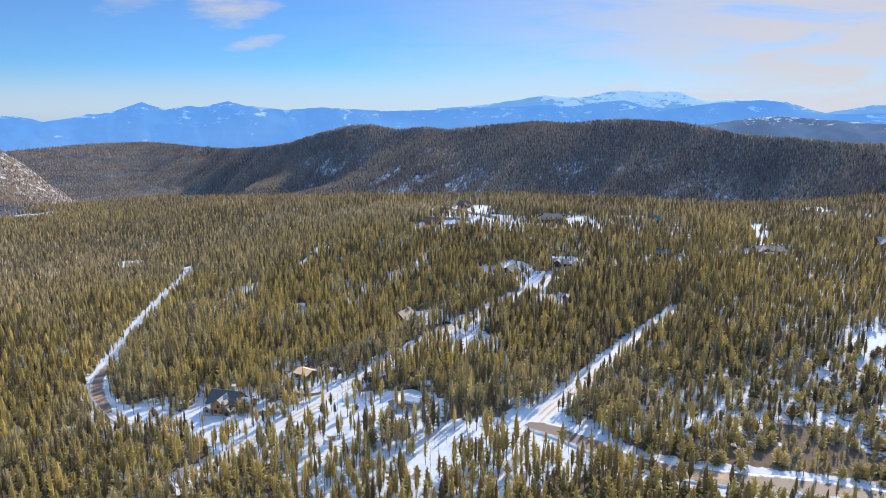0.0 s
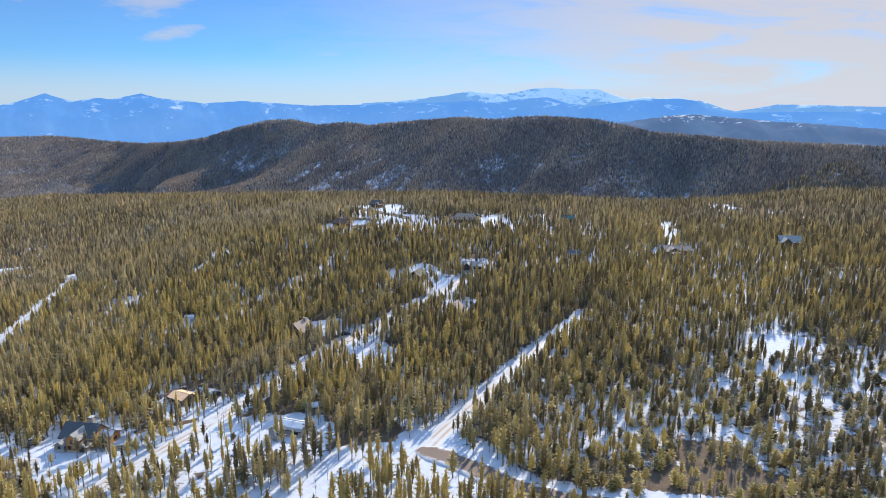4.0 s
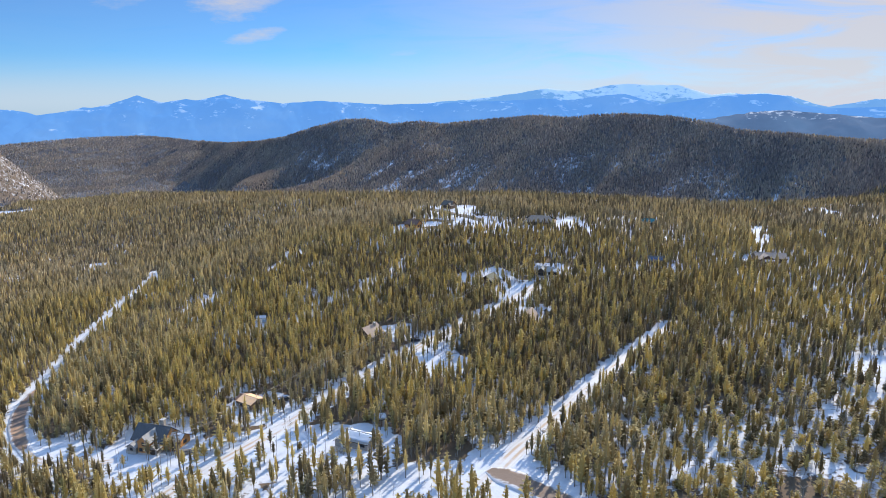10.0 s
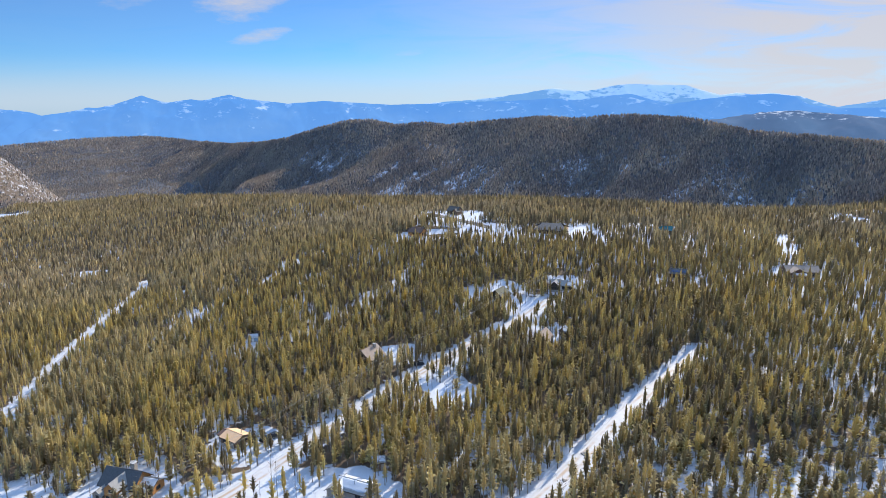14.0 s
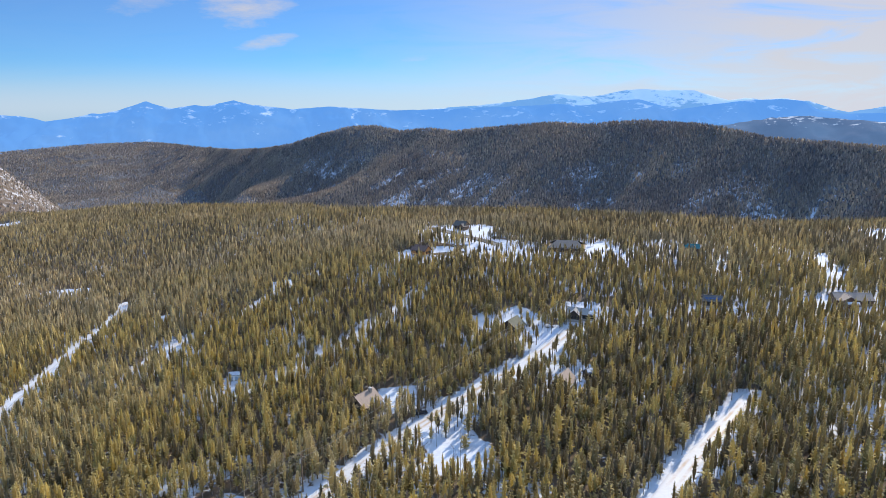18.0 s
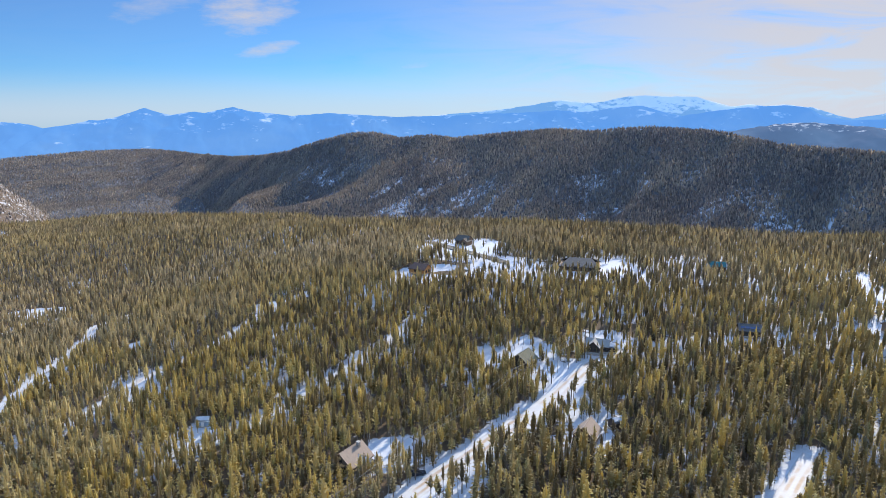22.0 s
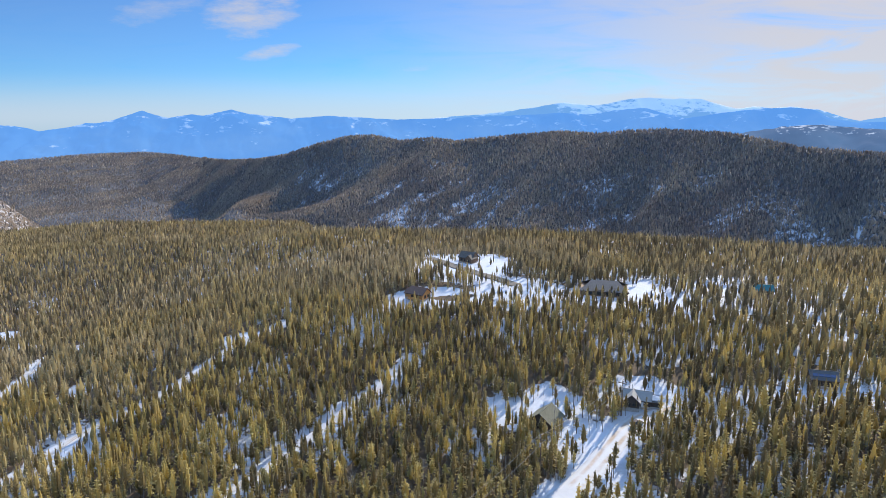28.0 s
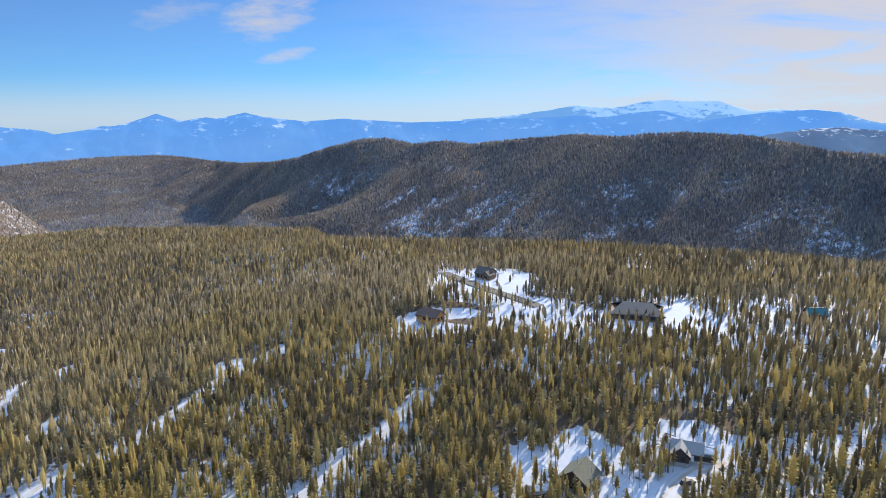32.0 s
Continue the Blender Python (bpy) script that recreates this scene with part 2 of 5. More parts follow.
ROADSIDE_LOTS = (
    (122, 120, 26, 40, 0, 0.50, 0.66), (104, 180, 30, 24, 0, 0.58, 0.62), (-18, 215, 14, 8, 20, 0.10, 1.0), (0, 185, 9, 9, 0, 0.05, 1.0),
    (-6, 197, 10, 8, 30, 0.15, 1.0), (29, 215, 9, 9, 0, 0.10, 0.9), (32, 228, 8, 8, 0, 0.30, 0.9), (28.5, 235, 5, 9, -38, 0.15, 1.0), (17, 268, 15, 11, 20, 0.25, 0.95),
    (44, 272, 13, 9, 0, 0.22, 0.9), (24, 256, 9, 8, 0, 0.05, 1.0), (-68, 233, 4.5, 5, 0, 0.12, 0.9), (-80, 224, 3, 4, 0, 0.2, 0.9),
)
UPPER_LOTS = (
    (133, 268, 15, 10, 0, 0.12, 0.8), (151, 309, 5, 27, -23, 0.05, 1.0), (0, 390, 26, 32, 0, 0.13, 1.0), (-14, 343, 17, 13, 0, 0.10, 1.0),
    (20, 345, 18, 20, 0, 0.18, 0.9), (51, 342, 17, 14, 0, 0.34, 0.85), (66, 346, 10, 20, -15, 0.10, 1.0), (-4, 342, 9, 3, 0, 0.2, 0.1),
    (112, 319, 13, 6, 0, 0.3, 0.9), (89, 270, 12, 10, 0, 0.3, 0.7), (180, 310, 8, 14, 0, 0.1, 1.0), (162, 338, 6, 13, -15, 0.05, 1.0), (223, 383, 9, 15, 0, 0.05, 1.0), (110, 350, 60, 40, 0, 0.52, 0.66),
)
KNOLL_LOTS = (
    (140, 240, 50, 60, 0, 0.62, 0.66), (-150, 345, 14, 12, 0, 0.3, 0.9), (-76, 325, 8, 7, 0, 0.2, 0.9), (-96, 262, 9, 8, 0, 0.3, 0.8),
    (-210, 313, 3.5, 18, 10, 0.25, 0.9), (-215, 395, 16, 10, 0, 0.2, 1.0), (-300, 520, 4, 3, 0, 0.3, 0.9), (-447, 655, 32, 36, 0, 0.03, 1.0),
    (-345, 560, 14, 7, 0, 0.15, 1.0), (-455, 600, 30, 14, 0, 0.05, 1.0), (-52, 252, 3, 5, 0, 0.3, 0.9),
)
FAR_LOTS = (
    (-118, 300, 6, 10, 0, 0.3, 0.8), (78, 268, 22, 6, 0, 0.34, 0.9), (110, 306, 10, 6, 0, 0.35, 0.85), (93, 357, 10, 8, 0, 0.3, 0.9), (76, 334, 8, 8, 0, 0.3, 0.9),
)
LOTS = FIRST_LOTS + ROADSIDE_LOTS + UPPER_LOTS + KNOLL_LOTS + FAR_LOTS


def from_line(x, y, line):
    """Distance from a broken line."""
    best = np.full(np.shape(x), 1e9)
    for (ax, ay), (bx, by) in zip(line, line[1:]):
        dx, dy = bx - ax, by - ay
        u = np.clip(((x - ax) * dx + (y - ay) * dy) / (dx * dx + dy * dy), 0, 1)
        best = np.minimum(best, np.hypot(x - ax - u * dx, y - ay - u * dy))
    return best


def plan(x, y):
    """How thick the wood stands and how much snow lies, each 0 to 1."""
    x, y = np.asarray(x, float), np.asarray(y, float)
    wood = 0.80 + 0.45 * grain(x, y, 26, 21) * smooth(grain(x, y, 60, 23), 0.15, 0.5)
    snow = 0.25 + 0.37 * smooth(grain(x, y, 15, 31), 0.42, 0.66) + 0.03 * smooth(x, 20, 90)
    for cx, cy, w, d, turn, left, cover in LOTS:
        c, s = math.cos(radians(turn)), math.sin(radians(turn))
        u, v = (c * (x - cx) + s * (y - cy)) / w, (c * (y - cy) - s * (x - cx)) / d
        inside = 1 - smooth(np.hypot(u, v) + 0.5 * (grain(x, y, 7, 41) - 0.5), 0.75, 1.12)
        wood = wood * (1 - inside * (1 - min(1.0, left * 1.3 + 0.04)))
        snow = np.maximum(snow, inside * cover) if cover > 0.4 else snow * (1 - inside) + cover * inside
    wood = wood * np.where(wood < 0.55, 0.25 + 1.5 * smooth(grain(x, y, 7, 43, 2), 0.36, 0.66), 1.0)
    for name, (half, line) in ROADS.items():
        d = from_line(x, y, line)
        wood = wood * smooth(d, half + 0.1, half + 1.2)
        snow = np.maximum(snow, 1 - smooth(d, half + 1.0, half + 4.0))
    return wood, snow


def muddy(x, y):
    """1 inside the lots of bare earth."""
    out = 0.0
    for cx, cy, w, d, turn, left, cover in LOTS:
        if cover < 0.4:
            out = np.maximum(out, 1 - smooth(np.hypot((x - cx) / w, (y - cy) / d) + 0.6 * (grain(x, y, 6, 45) - 0.5), 0.8, 1.1))
    return out


# x, y and clear radius of the houses
HOUSE_SPOTS = ((-69.3, 145.4, 5.4), (-68, 138.5, 3.8), (-51.6, 165, 4.2), (-51, 159.5, 2.6), (-20.5, 140, 4.8), (-20.5, 133, 2.6), (-15.5, 149, 1.6), (-25, 211.5, 4.8), (-23, 204, 2.6), (29, 217, 3.8),
               (28, 211, 1.9), (37, 222, 1.6), (18.5, 259, 4.2), (10.3, 255, 2.2), (42, 267, 5.1), (42, 260, 3.8), (134, 265.5, 6.1), (133, 257, 3.8), (90, 273, 3.4),
               (-16, 342, 4.2), (-15, 336, 2.6), (3, 392, 4.5), (4, 386, 2.6), (51, 346, 7.2), (49, 337, 2.6), (-68, 235.5, 2.2), (-67, 230, 1.9), (184, 262, 4.5), (183, 254, 3.2), (-44.5, 165, 1.9), (39.6, 257.6, 1.9), (109, 348, 2.4), (108, 342, 1.9))


# ---- materials ----
def material(name):
    m = bpy.data.materials.new(name)
    m.use_nodes = True
    m.node_tree.nodes.clear()
    return m, Nodes(m.node_tree)


def finish(m, g, colour, rough=0.8, bump=None, bump_size=0.05, metal=0.0, through_light=0.0, glow=None, shine=0.3):
    b = g.add("ShaderNodeBsdfPrincipled")
    g.put(b.inputs["Base Color"], colour if hasattr(colour, "is_linked") else (*colour, 1))
    g.put(b.inputs["Roughness"], rough)
    b.inputs["Metallic"].default_value = metal
    b.inputs["Specular IOR Level"].default_value = shine
    if glow:
        g.put(b.inputs["Emission Color"], glow[0])
        b.inputs["Emission Strength"].default_value = glow[1]
    if bump is not None:
        n = g.add("ShaderNodeBump")
        n.inputs["Strength"].default_value = 0.6
        n.inputs["Distance"].default_value = bump_size
        g.put(n.inputs["Height"], bump)
        g.put(b.inputs["Normal"], n.outputs[0])
    out = b.outputs[0]
    if through_light:
        t = g.add("ShaderNodeBsdfTranslucent")
        g.put(t.inputs[0], g.mix(1.0, colour, (1.42, 1.34, 1.10), "MULTIPLY"))
        x = g.add("ShaderNodeMixShader")
        x.inputs[0].default_value = through_light
        g.put(x.inputs[1], out)
        g.put(x.inputs[2], t.outputs[0])
        out = x.outputs[0]
    g.put(g.add("ShaderNodeOutputMaterial").inputs[0], out)
    return m


def place(g):
    return g.scaled(g.add("ShaderNodeNewGeometry").outputs["Position"], 1 / SCALE, 1 / SCALE, 1 / SCALE)


def attribute(g, name):
    n = g.add("ShaderNodeAttribute")
    n.attribute_name = name
    return n.outputs["Fac"]


def ground_material():
    m, g = material("snow_and_forest_floor")
    p = place(g)
    fine, patch = g.noise(p, 0.9, 6.0, 0.65), g.noise(p, 0.16, 4.0, 0.6)
    soil = g.mix(g.noise(p, 0.35, 5.0), (0.055, 0.041, 0.031), (0.135, 0.098, 0.070))
    soil = g.mix(g.math("MULTIPLY", g.span(fine, 0.5, 0.8), 0.5), soil, (0.10, 0.09, 0.045))
    # far soil takes a wooded tone, blued to put haze into its colour
    soil = g.mix(attribute(g, "far_wood_haze"), soil, g.mix(g.span(g.math("ADD", g.math("MULTIPLY", g.noise(p, 0.02, 3.0), 0.4), g.math("MULTIPLY", g.noise(p, 0.16, 3.0, 0.7), 0.6)), 0.38, 0.62), (0.056, 0.060, 0.074), (0.108, 0.105, 0.110)))
    cover = g.math("ADD", attribute(g, "snow"), g.math("ADD", g.math("MULTIPLY", g.math("SUBTRACT", fine, 0.5), 0.8), g.math("MULTIPLY", g.math("SUBTRACT", patch, 0.5), 0.9)))
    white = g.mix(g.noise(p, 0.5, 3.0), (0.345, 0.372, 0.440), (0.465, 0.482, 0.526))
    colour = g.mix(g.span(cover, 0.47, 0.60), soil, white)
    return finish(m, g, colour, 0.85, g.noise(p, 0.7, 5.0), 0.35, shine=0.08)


def needle_material(name, dark, light, yellow, dull=(0.345, 0.304, 0.222)):
    m, g = material(name)
    tint = attribute(g, "tint")
    r = g.add("ShaderNodeNewGeometry")
    one = g.add("ShaderNodeObjectInfo").outputs["Random"]
    t = g.math("FRACT", g.math("ADD", tint, g.math("MULTIPLY", one, attribute(g, "vary"))))
    c = g.mix(g.span(t, 0.0, 0.75), dark, light)
    c = g.mix(g.math("MULTIPLY", g.span(t, 0.45, 1.0), 0.85), c, yellow)
    stand = g.noise(r.outputs["Position"], 0.008, 2.0)
    c = g.mix(g.span(stand, 0.42, 0.62, 0.0, 0.25), c, yellow)
    c = g.mix(attribute(g, "dull_brown"), c, g.mix(g.span(t, 0.0, 0.8), tuple(0.52 * w for w in dull), tuple(1.22 * w for w in dull)))
    v = g.math("ADD", 0.80, g.math("MULTIPLY", r.outputs["Random Per Island"], 0.40))
    h = g.add("ShaderNodeHueSaturation")
    g.put(h.inputs["Value"], v)
    g.put(h.inputs["Color"], c)
    return finish(m, g, h.outputs[0], 0.7, through_light=0.53, shine=0.12)


def plain(name, a, b, rough=0.8, scale=3.0, bump=0.01, metal=0.0, stretch=(1, 1, 1)):
    """A surface of two near colours, with grain and larger stains."""
    m, g = material(name)
    p = g.scaled(g.add("ShaderNodeTexCoord").outputs["Object"], *stretch)
    n = g.noise(p, scale, 6.0, 0.6)
    c = g.mix(g.span(n, 0.25, 0.75), a, b)
    c = g.mix(g.math("MULTIPLY", g.span(g.noise(p, scale * 0.17, 3.0), 0.5, 0.8), 0.35), c, tuple(v * 0.6 for v in a))
    return finish(m, g, c, rough, n, bump, metal)


GROUND = ground_material()
NEEDLES = needle_material("pine_needles", (0.143, 0.118, 0.077), (0.386, 0.325, 0.158), (0.446, 0.372, 0.156))
# ridge needles are paled and greyed: distant haze put into their colour
HAZED_FAR_NEEDLES = needle_material("hazed_ridge_conifers", (0.200, 0.190, 0.208), (0.370, 0.340, 0.326), (0.500, 0.440, 0.372))
BARK = plain("pine_bark", (0.14, 0.115, 0.095), (0.34, 0.30, 0.26), 0.9, 4.0, 0.02, 0.0, (1, 1, 0.2))
DEAD = plain("grey_twigs", (0.16, 0.14, 0.12), (0.30, 0.27, 0.24), 0.9, 4.0)


def road_material(name, bare=False):
    m, g = material(name)
    p = place(g)
    across = attribute(g, "across")
    side = g.math("ABSOLUTE", across)
    rut = g.span(g.math("ABSOLUTE", g.math("SUBTRACT", side, 0.36)), 0.05, 0.26, 1.0, 0.0)
    worn = g.math("MULTIPLY", rut, g.span(g.noise(p, 0.11, 5.0, 0.6), 0.38, 0.60))
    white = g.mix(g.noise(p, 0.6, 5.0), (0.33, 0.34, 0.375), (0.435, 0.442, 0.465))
    dirt = g.mix(g.noise(p, 1.5, 4.0), (0.24, 0.165, 0.11), (0.36, 0.27, 0.19))
    if bare:
        ragged = g.math("ADD", side, g.math("MULTIPLY", g.math("SUBTRACT", g.noise(p, 0.7, 5.0, 0.65), 0.5), 0.9))
        worn = g.span(ragged, 0.55, 0.80, 1.0, 0.0)
        # brown earth with tree shade painted in as the dark tone, tan where sunlit
        dirt = g.mix(g.span(g.noise(p, 0.10, 3.0), 0.56, 0.72), (0.085, 0.046, 0.025), (0.30, 0.168, 0.082))
    return finish(m, g, g.mix(g.math("MULTIPLY", worn, 0.9), white, dirt), 0.7, g.noise(p, 1.4, 5.0), 0.12)


PACKED, WORN = road_material("packed_snow_road"), road_material("bare_earth_road_with_shade", True)
GRAVEL = plain("wet_gravel", (0.055, 0.050, 0.048), (0.13, 0.115, 0.10), 0.85, 1.2, 0.02)


# ---- building blocks ----
def link_mesh(name, verts, faces, mats, index=None, attrs=(), soft=False):
    """One mesh from arrays: verts (n, 3), faces (n, 3) or (n, 4)."""
    me = bpy.data.meshes.new(name)
    verts, faces = np.asarray(verts, np.float32), np.asarray(faces, np.int32)
    n, c = len(faces), faces.shape[1]
    me.vertices.add(len(verts))
    me.vertices.foreach_set("co", verts.ravel())
    me.loops.add(n * c)
    me.loops.foreach_set("vertex_index", faces.ravel())
    me.polygons.add(n)
    me.polygons.foreach_set("loop_start", np.arange(0, n * c, c, dtype=np.int32))
    me.polygons.foreach_set("loop_total", np.full(n, c, np.int32))
    if index is not None:
        me.polygons.foreach_set("material_index", np.asarray(index, np.int32))
    me.polygons.foreach_set("use_smooth", np.full(n, soft))
    for label, values in attrs:
        me.attributes.new(label, "FLOAT", "POINT").data.foreach_set("value", np.asarray(values, np.float32))
    me.update(calc_edges=True)
    me.validate()
    for m in mats:
        me.materials.append(m)
    return me


def sheet(rows, cols, closed=False):
    """Quads of a grid of rows by cols points."""
    i, j = np.meshgrid(np.arange(rows - 1), np.arange(cols if closed else cols - 1), indexing="ij")
    i, j = i.ravel(), j.ravel()
    j2 = (j + 1) % cols
    return np.stack([i * cols + j, i * cols + j2, (i + 1) * cols + j2, (i + 1) * cols + j], 1)


def snowfield(x, y):
    """Where old snow lies between the trees of the ridge, 0 to 1: slanting clusters."""
    u, v = 0.80 * x + 0.60 * y, 0.80 * y - 0.60 * x
    r, az = np.hypot(x - POLE[0], y - POLE[1]), np.degrees(np.arctan2(x - POLE[0], y - POLE[1]))
    low = 1 - smooth(r / crest(az, RIDGE)[0], 0.86, 0.97)
    return (0.25 + 0.75 * low) * (1 - 0.5 * smooth(-az, 12, 17)) * smooth(grain(x, y, 95, 53, 2), 0.16, 0.40) * smooth(grain(u * 0.5, v, 22, 57, 3), 0.44, 0.62)


# ---- ground: one sheet out to the horizon ----
rings = np.concatenate([np.arange(4, 130, 14.0), np.arange(132, 560, 2.6), 560 * 1.0135 ** np.arange(1, 166)])
angles = np.radians(np.concatenate([np.arange(-40, 50, 0.36), np.arange(50, 320, 5.0)]))
gr, ga = np.meshgrid(rings, angles, indexing="ij")
gx, gy = POLE[0] + gr * np.sin(ga), POLE[1] + gr * np.cos(ga)
gz = land(gx, gy)
gwood, gsnow = plan(gx, gy)
slope_snow = 0.22 + 0.34 * snowfield(gx, gy)
mix_far = smooth(gr, 520, 640)
gsnow = gsnow * (1 - mix_far) + slope_snow * mix_far
bald = np.exp(-(((gx + 640) / 170) ** 2 + ((gy - 900) / 200) ** 2))
gsnow = np.maximum(gsnow, 0.44 * smooth(bald, 0.25, 0.7))
cleared = (1 - smooth(gwood, 0.12, 0.40)) * (1 - muddy(gx, gy))
gsnow = np.maximum(gsnow, cleared)
tower = np.stack([gx, gy, gz], -1).reshape(-1, 3)
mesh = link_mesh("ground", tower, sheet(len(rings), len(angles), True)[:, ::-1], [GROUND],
                 attrs=(("snow", gsnow.ravel()), ("far_wood_haze", (smooth(gr, 540, 680) * 0.92 * (1 - cleared) * (1 - 0.85 * smooth(bald, 0.2, 0.6))).ravel())), soft=True)
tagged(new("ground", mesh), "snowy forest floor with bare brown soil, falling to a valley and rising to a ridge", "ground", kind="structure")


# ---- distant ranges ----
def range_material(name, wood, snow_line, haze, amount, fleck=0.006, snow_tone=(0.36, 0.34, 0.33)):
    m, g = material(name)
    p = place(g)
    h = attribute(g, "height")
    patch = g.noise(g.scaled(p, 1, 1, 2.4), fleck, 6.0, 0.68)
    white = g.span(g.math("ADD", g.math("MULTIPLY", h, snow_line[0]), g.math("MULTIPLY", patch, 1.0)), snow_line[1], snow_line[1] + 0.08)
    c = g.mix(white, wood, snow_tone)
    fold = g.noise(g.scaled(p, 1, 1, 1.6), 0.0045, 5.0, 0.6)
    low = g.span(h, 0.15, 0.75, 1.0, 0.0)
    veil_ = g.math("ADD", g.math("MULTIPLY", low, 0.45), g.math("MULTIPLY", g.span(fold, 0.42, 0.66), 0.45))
    # aerial haze is added as a blue glow on the slopes, paler low down
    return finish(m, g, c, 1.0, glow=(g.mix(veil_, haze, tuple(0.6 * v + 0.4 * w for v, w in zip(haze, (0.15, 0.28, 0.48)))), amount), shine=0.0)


BLUE_RANGE = ((-60, 60), (-34.3, 49), (-33.1, 40), (-31.9, 30), (-31.1, 9), (-29.6, 23), (-28.1, 50), (-27.4, 47), (-26.2, 69), (-24.3, 120), (-23.4, 95), (-22.5, 79), (-20.8, 98),
              (-20.0, 89), (-17.9, 126), (-16.8, 102), (-13.3, 72), (-10.5, 89), (-6.8, 72), (-4.9, 65), (-1.1, 72), (2.2, 83), (5.5, 90), (8.3, 104), (10.6, 93), (12.9, 121),
              (14.9, 131), (16.4, 97), (18.0, 70), (19.9, 93), (22.7, 122), (25.1, 128), (26.6, 115), (27.8, 64), (29.3, 46), (34.1, 60), (60, 50))
SNOW_RANGE = ((-8, 20), (-1.1, 79), (2.2, 98), (4.5, 121), (6.4, 144), (8.7, 174), (10.6, 155), (12.0, 162), (13.5, 191), (15.1, 202), (16.8, 193), (19.0, 189), (20.0, 163), (21.5, 126),
              (22.7, 140), (23.9, 129), (25.1, 139), (27.0, 118), (28.6, 73), (29.5, 53), (30.7, 70), (32.4, 100), (36, 96), (60, 60))


def far_range(name, rows, radius, depth, mat, label, seed):
    t = np.array(rows, float)
    az = np.arange(t[0, 0], t[-1, 0], 0.12)
    top = np.interp(az, t[:, 0], t[:, 1]) + 5 * (grain(az, az * 0, 0.5, seed, 3) - 0.5)
    steps = np.linspace(0, 1, 34)
    u, a_ = np.meshgrid(steps, np.radians(az), indexing="ij")
    r = radius - depth * (1 - u)
    x, y = POLE[0] + r * np.sin(a_), POLE[1] + r * np.cos(a_)
    gully = (1 - np.abs(2 * grain(x, y * 0.6, 210, seed + 1, 4) - 1) - 0.6) * 120 * np.sin(np.pi * u) ** 0.7
    z = -160 + (top[None, :] + 160) * u ** 1.15 + gully
    v = np.stack([x, y, z], -1).reshape(-1, 3)
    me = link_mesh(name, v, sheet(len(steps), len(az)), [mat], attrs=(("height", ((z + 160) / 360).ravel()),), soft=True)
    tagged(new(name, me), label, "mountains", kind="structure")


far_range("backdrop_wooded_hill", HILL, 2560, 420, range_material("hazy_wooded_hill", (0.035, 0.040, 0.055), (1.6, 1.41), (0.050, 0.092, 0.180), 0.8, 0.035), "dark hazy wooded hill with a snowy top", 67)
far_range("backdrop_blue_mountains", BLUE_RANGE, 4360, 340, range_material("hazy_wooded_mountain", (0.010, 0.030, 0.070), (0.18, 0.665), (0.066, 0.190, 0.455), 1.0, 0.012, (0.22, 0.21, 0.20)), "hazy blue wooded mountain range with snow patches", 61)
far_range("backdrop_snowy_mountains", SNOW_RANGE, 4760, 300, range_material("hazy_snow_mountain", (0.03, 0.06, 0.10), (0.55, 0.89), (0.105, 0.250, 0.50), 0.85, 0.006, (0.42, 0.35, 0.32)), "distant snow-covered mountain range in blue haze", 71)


# ---- roads, draped just over the ground ----
def road(name, half, line, mat, label, lift=0.14):
    pts = [Vector((x, y)) for x, y in line]
    walk_ = []
    for p, q in zip(pts, pts[1:]):
        n = max(2, int((q - p).length / 1.6))
        walk_ += [p.lerp(q, i / n) for i in range(n)]
    walk_.append(pts[-1])
    for _ in range(6):
        walk_ = [walk_[0]] + [(p + q * 2 + s) / 4 for p, q, s in zip(walk_, walk_[1:], walk_[2:])] + [walk_[-1]]
    across = np.linspace(-1.15, 1.15, 9)
    verts, att = [], []
    for i, p in enumerate(walk_):
        d = (walk_[min(i + 1, len(walk_) - 1)] - walk_[max(i - 1, 0)]).normalized()
        w = half * (0.92 + 0.2 * float(grain(p.x, p.y, 9, 77))) * (float(smooth(min(i, len(walk_) - 1 - i), -2, 3)) if mat is WORN else 1.0)
        for c in across:
            x, y = p.x + d.y * c * w, p.y - d.x * c * w
            edge = max(0.0, abs(c) - 0.95) / 0.2
            berm = 0.30 * math.exp(-((abs(c) - 0.98) / 0.10) ** 2) * float(grain(x, y, 3, 79))
            verts.append((x, y, float(land(p.x, p.y)) * 0.6 + float(land(x, y)) * 0.4 + lift + berm - 0.9 * edge))
            att.append(c)
    me = link_mesh(name, verts, sheet(len(walk_), len(across)), [mat], attrs=(("across", att),), soft=True)
    return tagged(new(name, me), label, "road", kind="structure")


for name, (half, line) in ROADS.items():
    road(name, half, line, {"driveway": GRAVEL, "road_bend": WORN, "road_spur": WORN}.get(name, PACKED),
         "dark wet gravel driveway between snowbanks" if name == "driveway" else "bare brown earth road edged with old snow, shade in its colour" if name in ("road_bend", "road_spur") else "snow-packed dirt road with brown wheel ruts between pines", 0.24 if name in ("road_bend", "road_spur") else 0.14)


